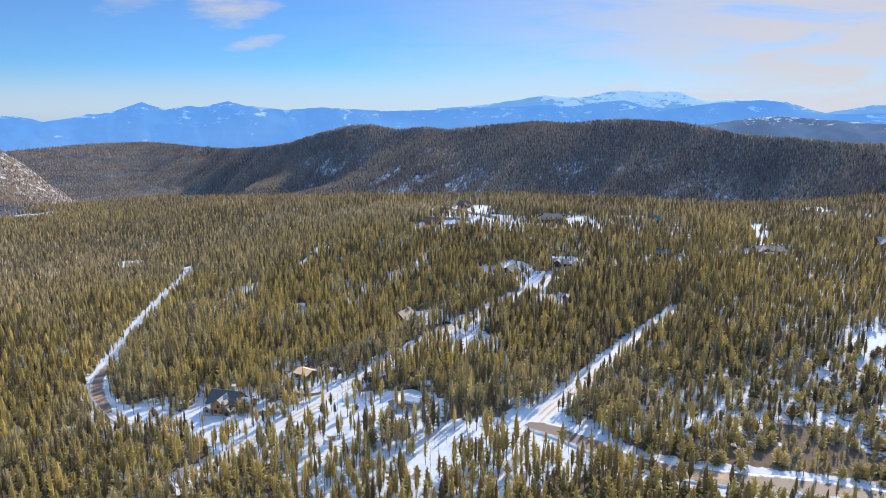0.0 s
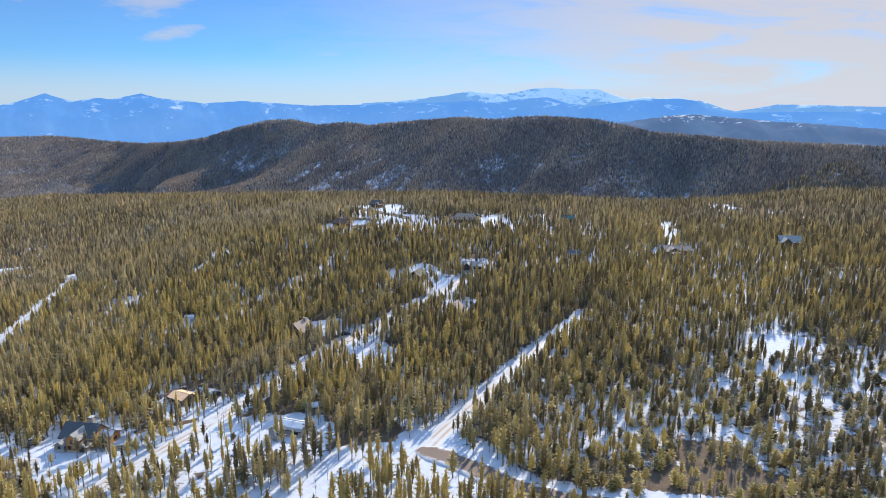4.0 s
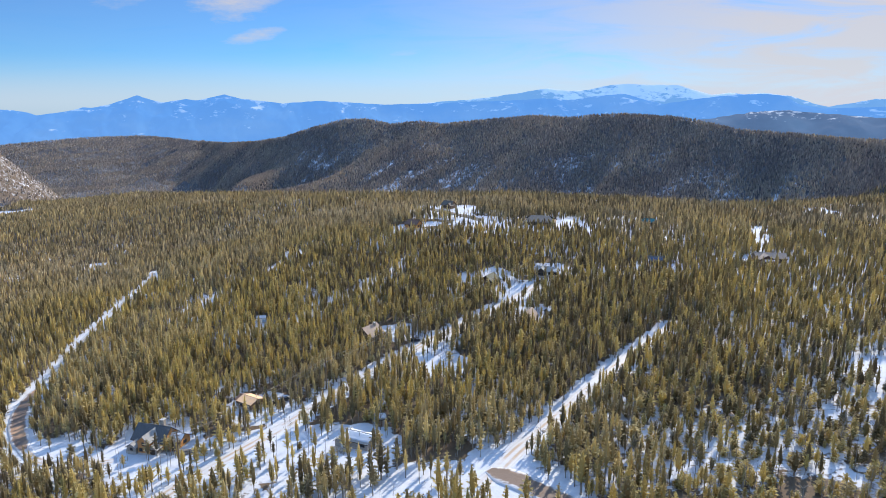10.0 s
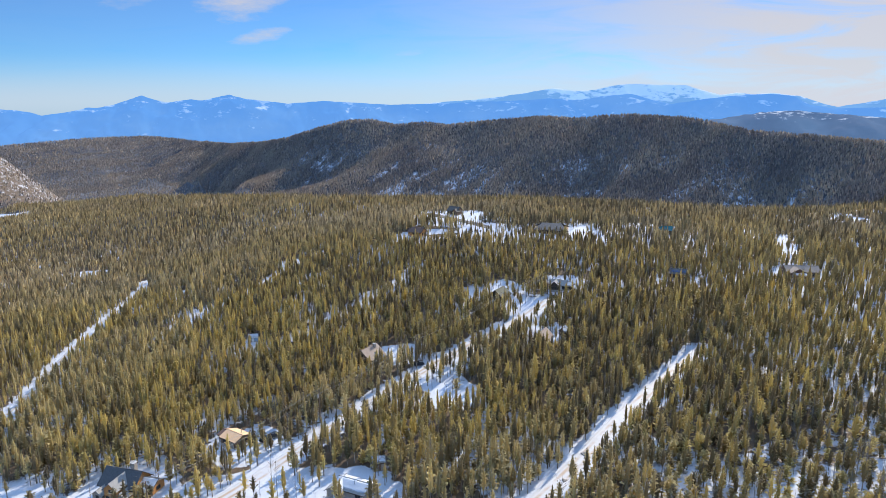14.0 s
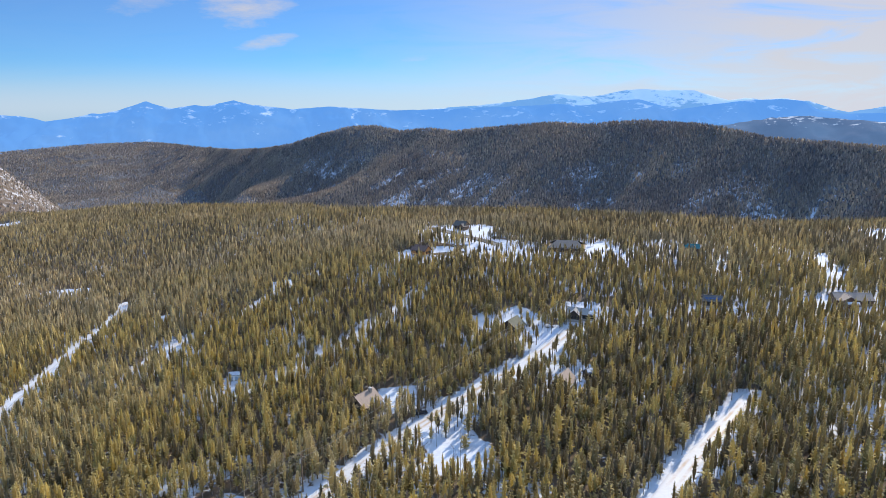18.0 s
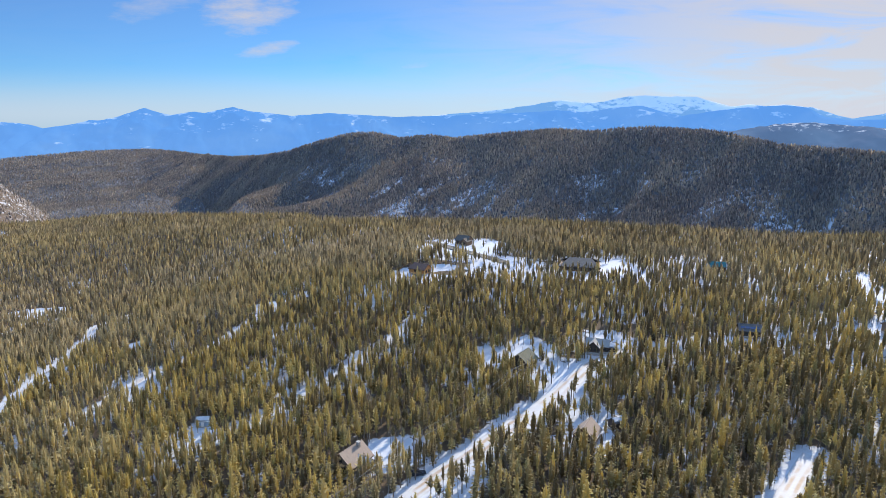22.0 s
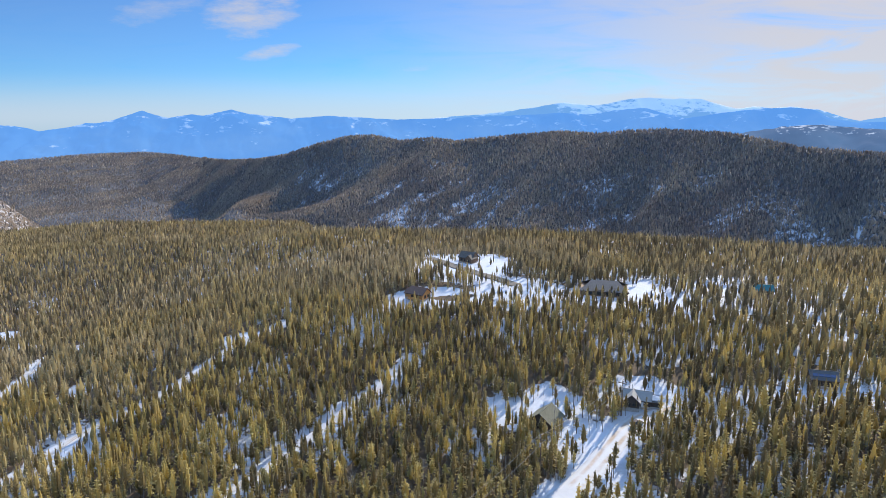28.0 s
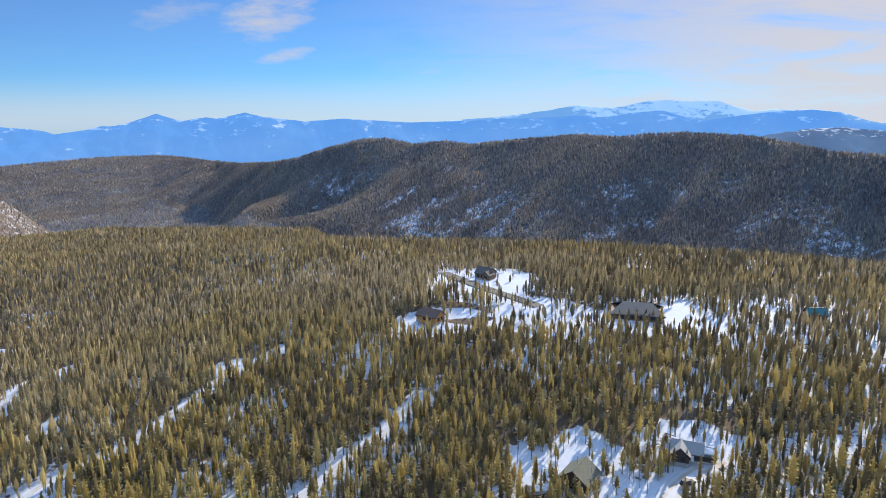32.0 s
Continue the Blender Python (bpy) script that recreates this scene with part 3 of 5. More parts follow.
# ---- trees ----
def pine_parts(rng, boughs, tall, wide, bare, sides, ring=4, full=False):
    """Crown and trunk of one conifer, tall metres high: a slim ragged core with short boughs wound round it, tufted at their ends."""
    v, f = [], []
    base = tall * bare

    def outline(u):
        if full:
            return math.sqrt(max(0.05, 1 - (abs(u - 0.38) / 0.66) ** 2))
        return min(1.0, 0.60 + 1.5 * u) * max(0.0, 1 - u ** 2.3) ** 0.80 + 0.05

    rings = ((0.0, 0.20), (0.30, 0.50), (0.70, 0.46)) if ring > 3 else ((0.0, 0.36), (0.45, 0.62))
    for u, k_ in rings:
        for j in range(ring):
            a_, r = 6.283 * (j + 0.5 * u) / ring, wide * k_ * outline(u) * rng.uniform(0.75, 1.2)
            v.append((r * math.cos(a_), r * math.sin(a_), base + (tall - base) * u + rng.uniform(-0.03, 0.03) * tall))
    v.append((rng.uniform(-0.1, 0.1) * wide, rng.uniform(-0.1, 0.1) * wide, tall))
    for i in range(len(rings) - 1):
        for j in range(ring):
            p, q = i * ring + j, i * ring + (j + 1) % ring
            f += [(p, q, q + ring), (p, q + ring, p + ring)]
    p = (len(rings) - 1) * ring
    f += [(p + j, p + (j + 1) % ring, len(v) - 1) for j in range(ring)]
    for i in range(boughs):
        u = (i + rng.random()) / boughs * 0.96
        h = base + (tall - base) * u
        reach = wide * outline(u) * rng.uniform(0.78, 1.22)
        a_ = 2.4 * i + rng.uniform(-0.5, 0.5)
        c, s = math.cos(a_), math.sin(a_)
        half, roll = wide * rng.uniform(0.18, 0.36) * (1 - 0.35 * u), rng.uniform(-1.1, 1.1)
        lift = reach * rng.uniform(-0.15, 0.55)
        m = len(v)
        v.append((0.25 * reach * c, 0.25 * reach * s, h - 0.15 * reach))
        for g_ in (-1, 1):
            w, d = g_ * half * math.cos(roll), 0.66 * reach
            v.append((d * c - w * s, d * s + w * c, h + 0.55 * lift + g_ * half * math.sin(roll) + 0.10 * wide))
        v.append((reach * c, reach * s, h + lift))
        f += [(m, m + 1, m + 2), (m + 1, m + 3, m + 2)]
    crown = (np.array(v), np.array(f))
    if not sides:
        return crown, None
    tv, tf = [], []
    low = tall * 0.010 + 0.03
    for z, r in ((-0.5, low * 1.2), (tall * 0.8, 0.03)):
        for j in range(sides):
            tv.append((r * math.cos(6.283 * j / sides), r * math.sin(6.283 * j / sides), z))
    for j in range(sides):
        p, q = j, (j + 1) % sides
        tf += [(p, q, q + sides), (p, q + sides, p + sides)]
    return crown, (np.array(tv), np.array(tf))


def bare_parts(rng, tall, twigs=16, spread=0.22):
    """A leafless grey sapling: thin stem and upswept twigs."""
    v, f = [], []

    def stick(p, q, r):
        m = len(v)
        for end, k_ in ((p, 1.0), (q, 0.3)):
            for j in range(3):
                v.append((end[0] + r * k_ * math.cos(2.1 * j), end[1] + r * k_ * math.sin(2.1 * j), end[2]))
        for j in range(3):
            n_ = (j + 1) % 3
            f.extend([(m + j, m + n_, m + 3 + n_), (m + j, m + 3 + n_, m + 3 + j)])

    stick((0, 0, -0.3), (rng.uniform(-.3, .3), rng.uniform(-.3, .3), tall), 0.07)
    for i in range(twigs):
        h, a_, r = tall * rng.uniform(0.25, 0.95), rng.uniform(0, 6.28), tall * rng.uniform(0.45 * spread, spread)
        stick((0, 0, h), (r * math.cos(a_), r * math.sin(a_), h + r * rng.uniform(0.5, 1.4)), 0.035)
    return (np.array(v), np.array(f))


def tiny_pine(rng):
    """A far conifer one metre tall: a slim ragged spire."""
    v = [(0, 0, 1.0)]
    for j in range(3):
        a_ = 2.094 * j + rng.uniform(-0.4, 0.4)
        r = 0.14 * rng.uniform(0.7, 1.3)
        v.append((r * math.cos(a_), r * math.sin(a_), rng.uniform(0.0, 0.18)))
    f = [(0, 1 + j, 1 + (j + 1) % 3) for j in range(3)]
    return np.array(v), np.array(f)


def scatter(kinds, which, x, y, z, size, width, turn, tint):
    """Copies of the given (points, triangles, slots) kinds joined into arrays."""
    vs, fs, ms, ts, at = [], [], [], [], 0
    for n, (pv, pf, slot) in enumerate(kinds):
        pick = np.flatnonzero(which == n)
        if not len(pick):
            continue
        c, s = np.cos(turn[pick])[:, None], np.sin(turn[pick])[:, None]
        px_, py_, pz_ = pv[:, 0][None], pv[:, 1][None], pv[:, 2][None]
        w = width[pick][:, None]
        out = np.stack([x[pick][:, None] + w * (c * px_ - s * py_), y[pick][:, None] + w * (s * px_ + c * py_), z[pick][:, None] + size[pick][:, None] * pz_], -1)
        vs.append(out.reshape(-1, 3))
        fs.append((pf[None] + at + len(pv) * np.arange(len(pick))[:, None, None]).reshape(-1, 3))
        ms.append(np.tile(slot, len(pick)))
        ts.append(np.repeat(tint[pick], len(pv)))
        at += len(pv) * len(pick)
    return np.concatenate(vs), np.concatenate(fs), np.concatenate(ms), np.concatenate(ts)


def whole(parts):
    (cv, cf), (tv, tf) = parts
    return np.concatenate([cv, tv]), np.concatenate([cf, tf + len(cv)]), np.r_[np.zeros(len(cf), int), np.ones(len(tf), int)]


rng = random.Random(4)
SLIM = [pine_parts(rng, 31, 10.0, rng.uniform(1.00, 1.30), rng.uniform(0.16, 0.40), 4) for _ in range(8)]
BUSHY = [pine_parts(rng, 46, 5.6, rng.uniform(1.15, 1.45), rng.uniform(0.04, 0.10), 5, full=True) for _ in range(3)]
MID = [pine_parts(rng, 14, 8.4, rng.uniform(0.96, 1.20), rng.uniform(0.10, 0.22), 3, 3) for _ in range(8)]
BACK = [pine_parts(rng, 2, 7.2, rng.uniform(1.04, 1.28), rng.uniform(0.0, 0.12), 0, 3) for _ in range(8)]
NEAR_KINDS = [whole(p) for p in SLIM + BUSHY]
MID_KINDS = [whole(p) for p in MID]
BACK_KINDS = [(c[0], c[1], np.zeros(len(c[1]), int)) for c, _ in BACK]
BARE_KINDS = [(*bare_parts(rng, 6.0), None) for _ in range(4)]
BARE_KINDS = [(v, f, np.full(len(f), 2)) for v, f, _ in BARE_KINDS]

nr = np.random.RandomState(7)
STEP = 1.80
cx, cy = np.meshgrid(np.arange(-470, 470, STEP), np.arange(-70, 770, STEP))
tx, ty = cx.ravel() + nr.uniform(-1.1, 1.1, cx.size), cy.ravel() + nr.uniform(-1.1, 1.1, cx.size)
keep = (tx > -0.74 * (ty + 30) - 26) & (tx < 1.0 * (ty + 22) + 24) & ((ty > 66) | (np.abs(tx) < 130)) & ((ty < 600) | (tx < -60))
tx, ty = tx[keep], ty[keep]
keep = nr.uniform(0, 1, len(tx)) < plan(tx, ty)[0] * np.where(ty < 66, 0.13, 0.95)
tx, ty = tx[keep], ty[keep]
for hx, hy, hr in HOUSE_SPOTS:
    keep = np.hypot(tx - hx, ty - hy) > hr
    tx, ty = tx[keep], ty[keep]
# pines that stand close before the houses
SCREENS = ((14.5, 253.5), (16, 252.5), (17.5, 253), (19, 252), (20.5, 253.2), (13, 255), (38, 262), (36.5, 264), (-22, 205.5), (-20.5, 206.5), (-28, 206), (-18.5, 208), (26, 211.5), (27.5, 210.5),
           (31, 211), (24.5, 213.5), (46, 337.5), (48.5, 338), (53, 338.5), (56, 337.5), (44, 340), (51, 337), (-66, 139.5), (-64.5, 141), (-63, 140.5), (-67.5, 138.5), (-15.5, 134.5), (-14.5, 136),
           (131, 258.5), (136, 259), (138.5, 258.5), (86, 268.5), (88, 268), (92, 268), (94, 268.5),
           (14, 256), (15.5, 254.8), (17, 254.5), (13, 257.5), (21.5, 254), (41, 263.5), (46.5, 262.5), (48, 263), (-24, 204.5), (-26.5, 206.5), (28.5, 209.5), (29.5, 211.5), (49.5, 340.5), (54.5, 340), (47, 341), (57, 340.5), (52.5, 341))
tx, ty = np.r_[tx, [p[0] for p in SCREENS]], np.r_[ty, [p[1] for p in SCREENS]]
tz = land(tx, ty)
dist = np.hypot(tx + 2, ty - np.clip(ty, -18, 138))
keep = (dist < 280) | (np.arange(len(tx)) >= len(tx) - len(SCREENS)) | (nr.uniform(0, 1, len(tx)) < 0.75)
tx, ty, tz, dist = tx[keep], ty[keep], tz[keep], dist[keep]
southeast = smooth(tx, 22, 50) * (1 - smooth(ty, 135, 170))
roadside = np.full(len(tx), 99.0)
for name in ("road_west", "road_east", "road_bend", "driveway"):
    half, line = ROADS[name]
    roadside = np.minimum(roadside, from_line(tx, ty, line) - half)
size = np.clip(nr.normal(0.60, 0.15, len(tx)), 0.24, 1.05) * (0.80 + 0.40 * grain(tx, ty, 45, 91)) * (1 - 0.22 * southeast)
size = size * (0.84 + 0.16 * smooth(roadside, 1.0, 8.0)) * (0.88 + 0.12 * smooth(plan(tx, ty)[0], 0.3, 0.7))
width = np.clip(nr.normal(1.10, 0.24, len(tx)), 0.6, 1.8) * (0.50 + 0.44 * size)
size[-len(SCREENS):] = np.clip(size[-len(SCREENS):], 0.52, 0.72)
turn = nr.uniform(0, 6.283, len(tx))
tint = np.clip(nr.normal(0.42, 0.33, len(tx)) + 0.10 - 0.15 * smooth(tx, -50, 40) - 0.08 * southeast + 0.3 * (grain(tx, ty, 38, 95) - 0.5), 0, 0.999)
bushy = nr.uniform(0, 1, len(tx)) < 0.08 + 0.55 * southeast
kind_near = np.where(bushy, nr.randint(8, 11, len(tx)), nr.randint(0, 8, len(tx)))
edge = dist + nr.normal(0, 14, len(tx))
near = (edge < 140) & (ty > 66)
# the open lots round the first houses, where single trees can be told apart
single = near & (np.abs(tx + 12) < 92) & (plan(tx, ty)[0] < 0.80)
single[np.flatnonzero(single)[300:]] = False

joined = near & ~single


def dulling(v):
    """How dull and brown the needles are, by stand and by the distance up the shelf."""
    return 0.72 * smooth(np.hypot(v[:, 0], v[:, 1] - 60), 190, 400) * (0.75 + 0.5 * grain(v[:, 0], v[:, 1], 60, 107, 2)) + 0.4 * smooth(grain(v[:, 0], v[:, 1], 34, 109, 2), 0.52, 0.72)


v, f, mi, ti = scatter(NEAR_KINDS, kind_near[joined], tx[joined], ty[joined], tz[joined], size[joined], width[joined], turn[joined], tint[joined])
tagged(new("pine_forest", link_mesh("pine_forest", v, f, [NEEDLES, BARK], mi, (("tint", ti), ("dull_brown", dulling(v))))), "dense stand of slender olive-green lodgepole pines on snow", "forest", kind="stuff")
for name, kinds, rest in (("middle_pine_forest", MID_KINDS, ~near & (edge < 265) & (ty > 66)),
                                   ("farther_pine_forest", BACK_KINDS, ~near & ((edge >= 265) | (ty <= 66)))):
    v, f, mi, ti = scatter(kinds, nr.randint(0, 8, rest.sum()), tx[rest], ty[rest], tz[rest], size[rest], width[rest], turn[rest], tint[rest])
    tagged(new(name, link_mesh(name, v, f, [NEEDLES, BARK], mi, (("tint", ti), ("dull_brown", dulling(v))))), "continuous olive and brown pine forest covering the shelf", "forest", kind="stuff")

# standing dead trunks among the pines
sx, sy = nr.uniform(-150, 170, 2600), nr.uniform(96, 330, 2600)
snag_ok = nr.uniform(0, 1, 2600) < 0.35 + 0.5 * smooth(grain(sx, sy, 30, 97), 0.5, 0.7)
for half, line in ROADS.values():
    snag_ok &= from_line(sx, sy, line) > half + 0.6
for hx, hy, hr in HOUSE_SPOTS:
    snag_ok &= np.hypot(sx - hx, sy - hy) > hr
sx, sy = sx[snag_ok], sy[snag_ok]
n_ = len(sx)
ss = nr.uniform(0.7, 1.25, n_)
SNAGS = [(v, f, np.zeros(len(f), int)) for v, f in (bare_parts(rng, 6.2, 9, 0.09) for _ in range(4))]
v, f, mi, ti = scatter(SNAGS, nr.randint(0, 4, n_), sx, sy, land(sx, sy), ss, ss * 0.9, nr.uniform(0, 6.28, n_), nr.uniform(0, 1, n_))
tagged(new("dead_pines", link_mesh("dead_pines", v, f, [DEAD], mi, (("tint", ti),))), "bare grey trunks of dead pines standing in the forest", "dead trees", kind="stuff")

# leafless thickets beside the east road and in the south-east opening
bx, by = nr.uniform(-120, 150, 4200), nr.uniform(90, 300, 4200)
bare_ok = (nr.uniform(0, 1, 4200) < 0.16 + 0.35 * smooth(bx, 20, 60) * (1 - smooth(by, 140, 180)) + 0.8 * np.exp(-((bx - 70) ** 2 + (by - 206) ** 2) / 300))
for half_, line_ in ROADS.values():
    bare_ok &= from_line(bx, by, line_) > half_ + 0.8
for hx, hy, hr in HOUSE_SPOTS:
    bare_ok &= np.hypot(bx - hx, by - hy) > hr
bx, by = bx[bare_ok], by[bare_ok]
n_ = len(bx)
bs = nr.uniform(0.3, 1.35, n_)
v, f, mi, ti = scatter(BARE_KINDS, nr.randint(0, 4, n_), bx, by, land(bx, by), bs, bs, nr.uniform(0, 6.28, n_), nr.uniform(0, 1, n_))
tagged(new("bare_saplings", link_mesh("bare_saplings", v, f, [DEAD], np.zeros(len(f)), (("tint", ti),))), "leafless grey saplings and shrubs among the pines", "shrubs", kind="stuff")

# woods on the far slopes: one tree to about every 20 square metres, thinner with distance
fa = np.radians(np.concatenate([nr.uniform(-37, 47, 26000), nr.uniform(-20, 40, 112000), nr.uniform(-38, -10, 40000), nr.uniform(-37, -14, 40000)]))
crest_at, _ = crest(np.degrees(fa), RIDGE)
fr = np.concatenate([nr.uniform(440, 800, 26000), crest_at[26000:138000] * nr.uniform(0.70, 1.01, 112000), nr.uniform(740, 2080, 40000), crest_at[178000:] * nr.uniform(0.72, 1.01, 40000)])
fx, fy = POLE[0] + fr * np.sin(fa), POLE[1] + fr * np.cos(fa)
ok = nr.uniform(0, 1, len(fr)) < 1 - 0.50 * snowfield(fx, fy)
wood_far, _ = plan(fx, fy)
ok &= (fy > 600) | (fx < -0.74 * (fy + 30) - 26) | (fx > 455)
ok &= (fy > 765) | (fx > -60) | (fx < -465) | (fx < -0.74 * (fy + 30) - 26)
ok &= nr.uniform(0, 1, len(fr)) < np.minimum(1, wood_far * 1.4)
ok &= nr.uniform(0, 1, len(fr)) > 0.45 * np.exp(-(((fx + 640) / 150) ** 2 + ((fy - 900) / 170) ** 2))
fx, fy, fr = fx[ok], fy[ok], fr[ok]
n_ = len(fx)
TINY = [tiny_pine(rng) for _ in range(5)]
TINY = [(v, f, np.zeros(len(f), int)) for v, f in TINY]
fs = nr.uniform(3.0, 5.0, n_) * (1 + 0.5 * smooth(fr, 1300, 2500))
v, f, mi, ti = scatter(TINY, nr.randint(0, 5, n_), fx, fy, land(fx, fy) - 0.3, fs, fs * nr.uniform(1.2, 1.9, n_), nr.uniform(0, 6.28, n_), np.clip(nr.normal(0.34, 0.22, n_) + 0.5 * (grain(fx, fy, 60, 99) - 0.5), 0, 0.99))
tagged(new("ridge_woods", link_mesh("ridge_woods", v, f, [HAZED_FAR_NEEDLES], mi, (("tint", ti),))), "dark conifer woods over the ridge and valley slopes", "forest", kind="stuff")

# single pines in the open lots
slim_mesh = []
for n, (crown, trunk) in enumerate(SLIM + BUSHY):
    cm = link_mesh("crown", *crown, [NEEDLES], attrs=(("tint", np.full(len(crown[0]), 0.12 + 0.03 * n)), ("vary", np.full(len(crown[0]), 0.5))))
    tm = link_mesh("trunk", *trunk, [BARK])
    slim_mesh.append((cm, tm))
for i in np.flatnonzero(single):
    root = new("pine_tree")
    root.matrix_world = Matrix.LocRotScale((tx[i], ty[i], tz[i]), Euler((0, 0, turn[i])), (width[i], width[i], size[i]))
    cm, tm = slim_mesh[kind_near[i]]
    new("trunk", tm).parent = root
    new("crown", cm).parent = root
    tagged(root, ("bushy young pine with branches to the snow" if kind_near[i] >= 8 else "slender lodgepole pine standing in open snow"), "tree", "pines in the open lots")
# ---- houses ----
TIMBER = plain("orange_stained_timber", (0.36, 0.16, 0.05), (0.52, 0.26, 0.09), 0.65, 5.0, 0.01, 0.0, (0.3, 0.3, 3))
BROWN_WALL = plain("brown_board_siding", (0.13, 0.08, 0.05), (0.22, 0.14, 0.09), 0.75, 5.0, 0.01, 0.0, (0.3, 0.3, 4))
GREY_WALL = plain("weathered_grey_siding", (0.26, 0.24, 0.22), (0.40, 0.37, 0.34), 0.8, 5.0, 0.01, 0.0, (0.3, 0.3, 4))
DARK_WALL = plain("dark_stained_siding", (0.045, 0.035, 0.03), (0.09, 0.07, 0.06), 0.7, 5.0, 0.01, 0.0, (0.3, 0.3, 4))
STONE = plain("field_stone", (0.22, 0.19, 0.16), (0.38, 0.34, 0.30), 0.85, 2.6, 0.05)
SHINGLE = plain("charcoal_shingles", (0.045, 0.047, 0.052), (0.10, 0.10, 0.105), 0.85, 6.0, 0.01)
GREY_SHINGLE = plain("grey_shingles", (0.17, 0.17, 0.17), (0.28, 0.27, 0.26), 0.85, 6.0, 0.01)
TAN_ROOF = plain("tan_shingles", (0.50, 0.30, 0.16), (0.66, 0.42, 0.25), 0.85, 5.0, 0.01)
TAUPE_ROOF = plain("taupe_shingles", (0.070, 0.060, 0.053), (0.12, 0.104, 0.094), 0.85, 5.0, 0.01)
PALE_ROOF = plain("pale_brown_shingles", (0.20, 0.155, 0.125), (0.30, 0.235, 0.195), 0.85, 5.0, 0.01)
TAUPE_WALL = plain("taupe_siding", (0.15, 0.12, 0.10), (0.21, 0.175, 0.15), 0.8, 5.0, 0.01, 0.0, (0.3, 0.3, 4))
OLIVE_ROOF = plain("olive_metal_roof", (0.085, 0.084, 0.060), (0.125, 0.122, 0.092), 0.9, 2.0, 0.004)
RED_ROOF = plain("red_brown_shingles", (0.10, 0.058, 0.045), (0.17, 0.10, 0.078), 0.85, 5.0, 0.01)
WHITE_TRIM = plain("white_trim", (0.70, 0.70, 0.68), (0.80, 0.80, 0.78), 0.6, 4.0, 0.003)
DARK_TRIM = plain("dark_brown_trim", (0.05, 0.035, 0.025), (0.09, 0.065, 0.045), 0.6, 4.0, 0.003)
CONCRETE = plain("concrete", (0.30, 0.29, 0.27), (0.42, 0.40, 0.38), 0.9, 2.0, 0.01)
POLE_WOOD = plain("tarred_pole_wood", (0.12, 0.085, 0.06), (0.22, 0.165, 0.12), 0.85, 5.0, 0.01, 0.0, (4, 4, 0.4))
STEEL = plain("galvanised_steel", (0.40, 0.41, 0.42), (0.55, 0.55, 0.56), 0.4, 8.0, 0.002, 0.9)
TYRE = plain("tyre_rubber", (0.02, 0.02, 0.02), (0.04, 0.04, 0.04), 0.9, 8.0, 0.003)
WIRE = plain("weathered_wire", (0.22, 0.22, 0.22), (0.30, 0.30, 0.30), 0.5, 2.0, 0.001)


def snow_material():
    m, g = material("roof_snow")
    p = place(g)
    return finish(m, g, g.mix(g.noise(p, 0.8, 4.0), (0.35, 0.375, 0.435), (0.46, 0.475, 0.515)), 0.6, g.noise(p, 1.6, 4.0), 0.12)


def glass_material():
    m, g = material("window_glass")
    return finish(m, g, g.mix(g.noise(place(g), 0.4, 2.0), (0.020, 0.024, 0.030), (0.045, 0.05, 0.055)), 0.06)


def paint(name, colour):
    m, g = material(name)
    return finish(m, g, g.mix(g.noise(place(g), 1.5, 4.0), colour, tuple(v * 0.75 for v in colour)), 0.25)


SNOW, GLASS = snow_material(), glass_material()


def part(name, bm, mat, parent, label=""):
    me = bpy.data.meshes.new(name)
    bmesh.ops.recalc_face_normals(bm, faces=bm.faces)
    bm.to_mesh(me)
    bm.free()
    me.materials.append(mat)
    ob = new(name, me)
    ob.parent = parent
    return tagged(ob, label) if label else ob


def box(bm, x0, x1, y0, y1, z0, z1, m=None):
    v = [bm.verts.new((x, y, z)) for x in (x0, x1) for y in (y0, y1) for z in (z0, z1)]
    if m:
        for p in v:
            p.co = m @ p.co
    for q in ((0, 1, 3, 2), (4, 6, 7, 5), (0, 4, 5, 1), (2, 3, 7, 6), (0, 2, 6, 4), (1, 5, 7, 3)):
        bm.faces.new([v[i] for i in q])
    return v


def solid(points, bm=None):
    """A closed prism from a bottom and a top polygon of equal count."""
    bm = bm or bmesh.new()
    low, top = [bm.verts.new(p) for p in points[0]], [bm.verts.new(p) for p in points[1]]
    bm.faces.new(low[::-1])
    bm.faces.new(top)
    for i in range(len(low)):
        j = (i + 1) % len(low)
        bm.faces.new((low[i], low[j], top[j], top[i]))
    return bm


def rod(bm, p, q, r, sides=8, taper=1.0):
    p, q = Vector(p), Vector(q)
    d = (q - p).to_track_quat("Z", "Y").to_matrix()
    a_ = [bm.verts.new(p + d @ Vector((r * math.cos(6.283 * i / sides), r * math.sin(6.283 * i / sides), 0))) for i in range(sides)]
    b_ = [bm.verts.new(q + d @ Vector((r * taper * math.cos(6.283 * i / sides), r * taper * math.sin(6.283 * i / sides), 0))) for i in range(sides)]
    bm.faces.new(a_[::-1])
    bm.faces.new(b_)
    for i in range(sides):
        bm.faces.new((a_[i], a_[(i + 1) % sides], b_[(i + 1) % sides], b_[i]))
    return bm


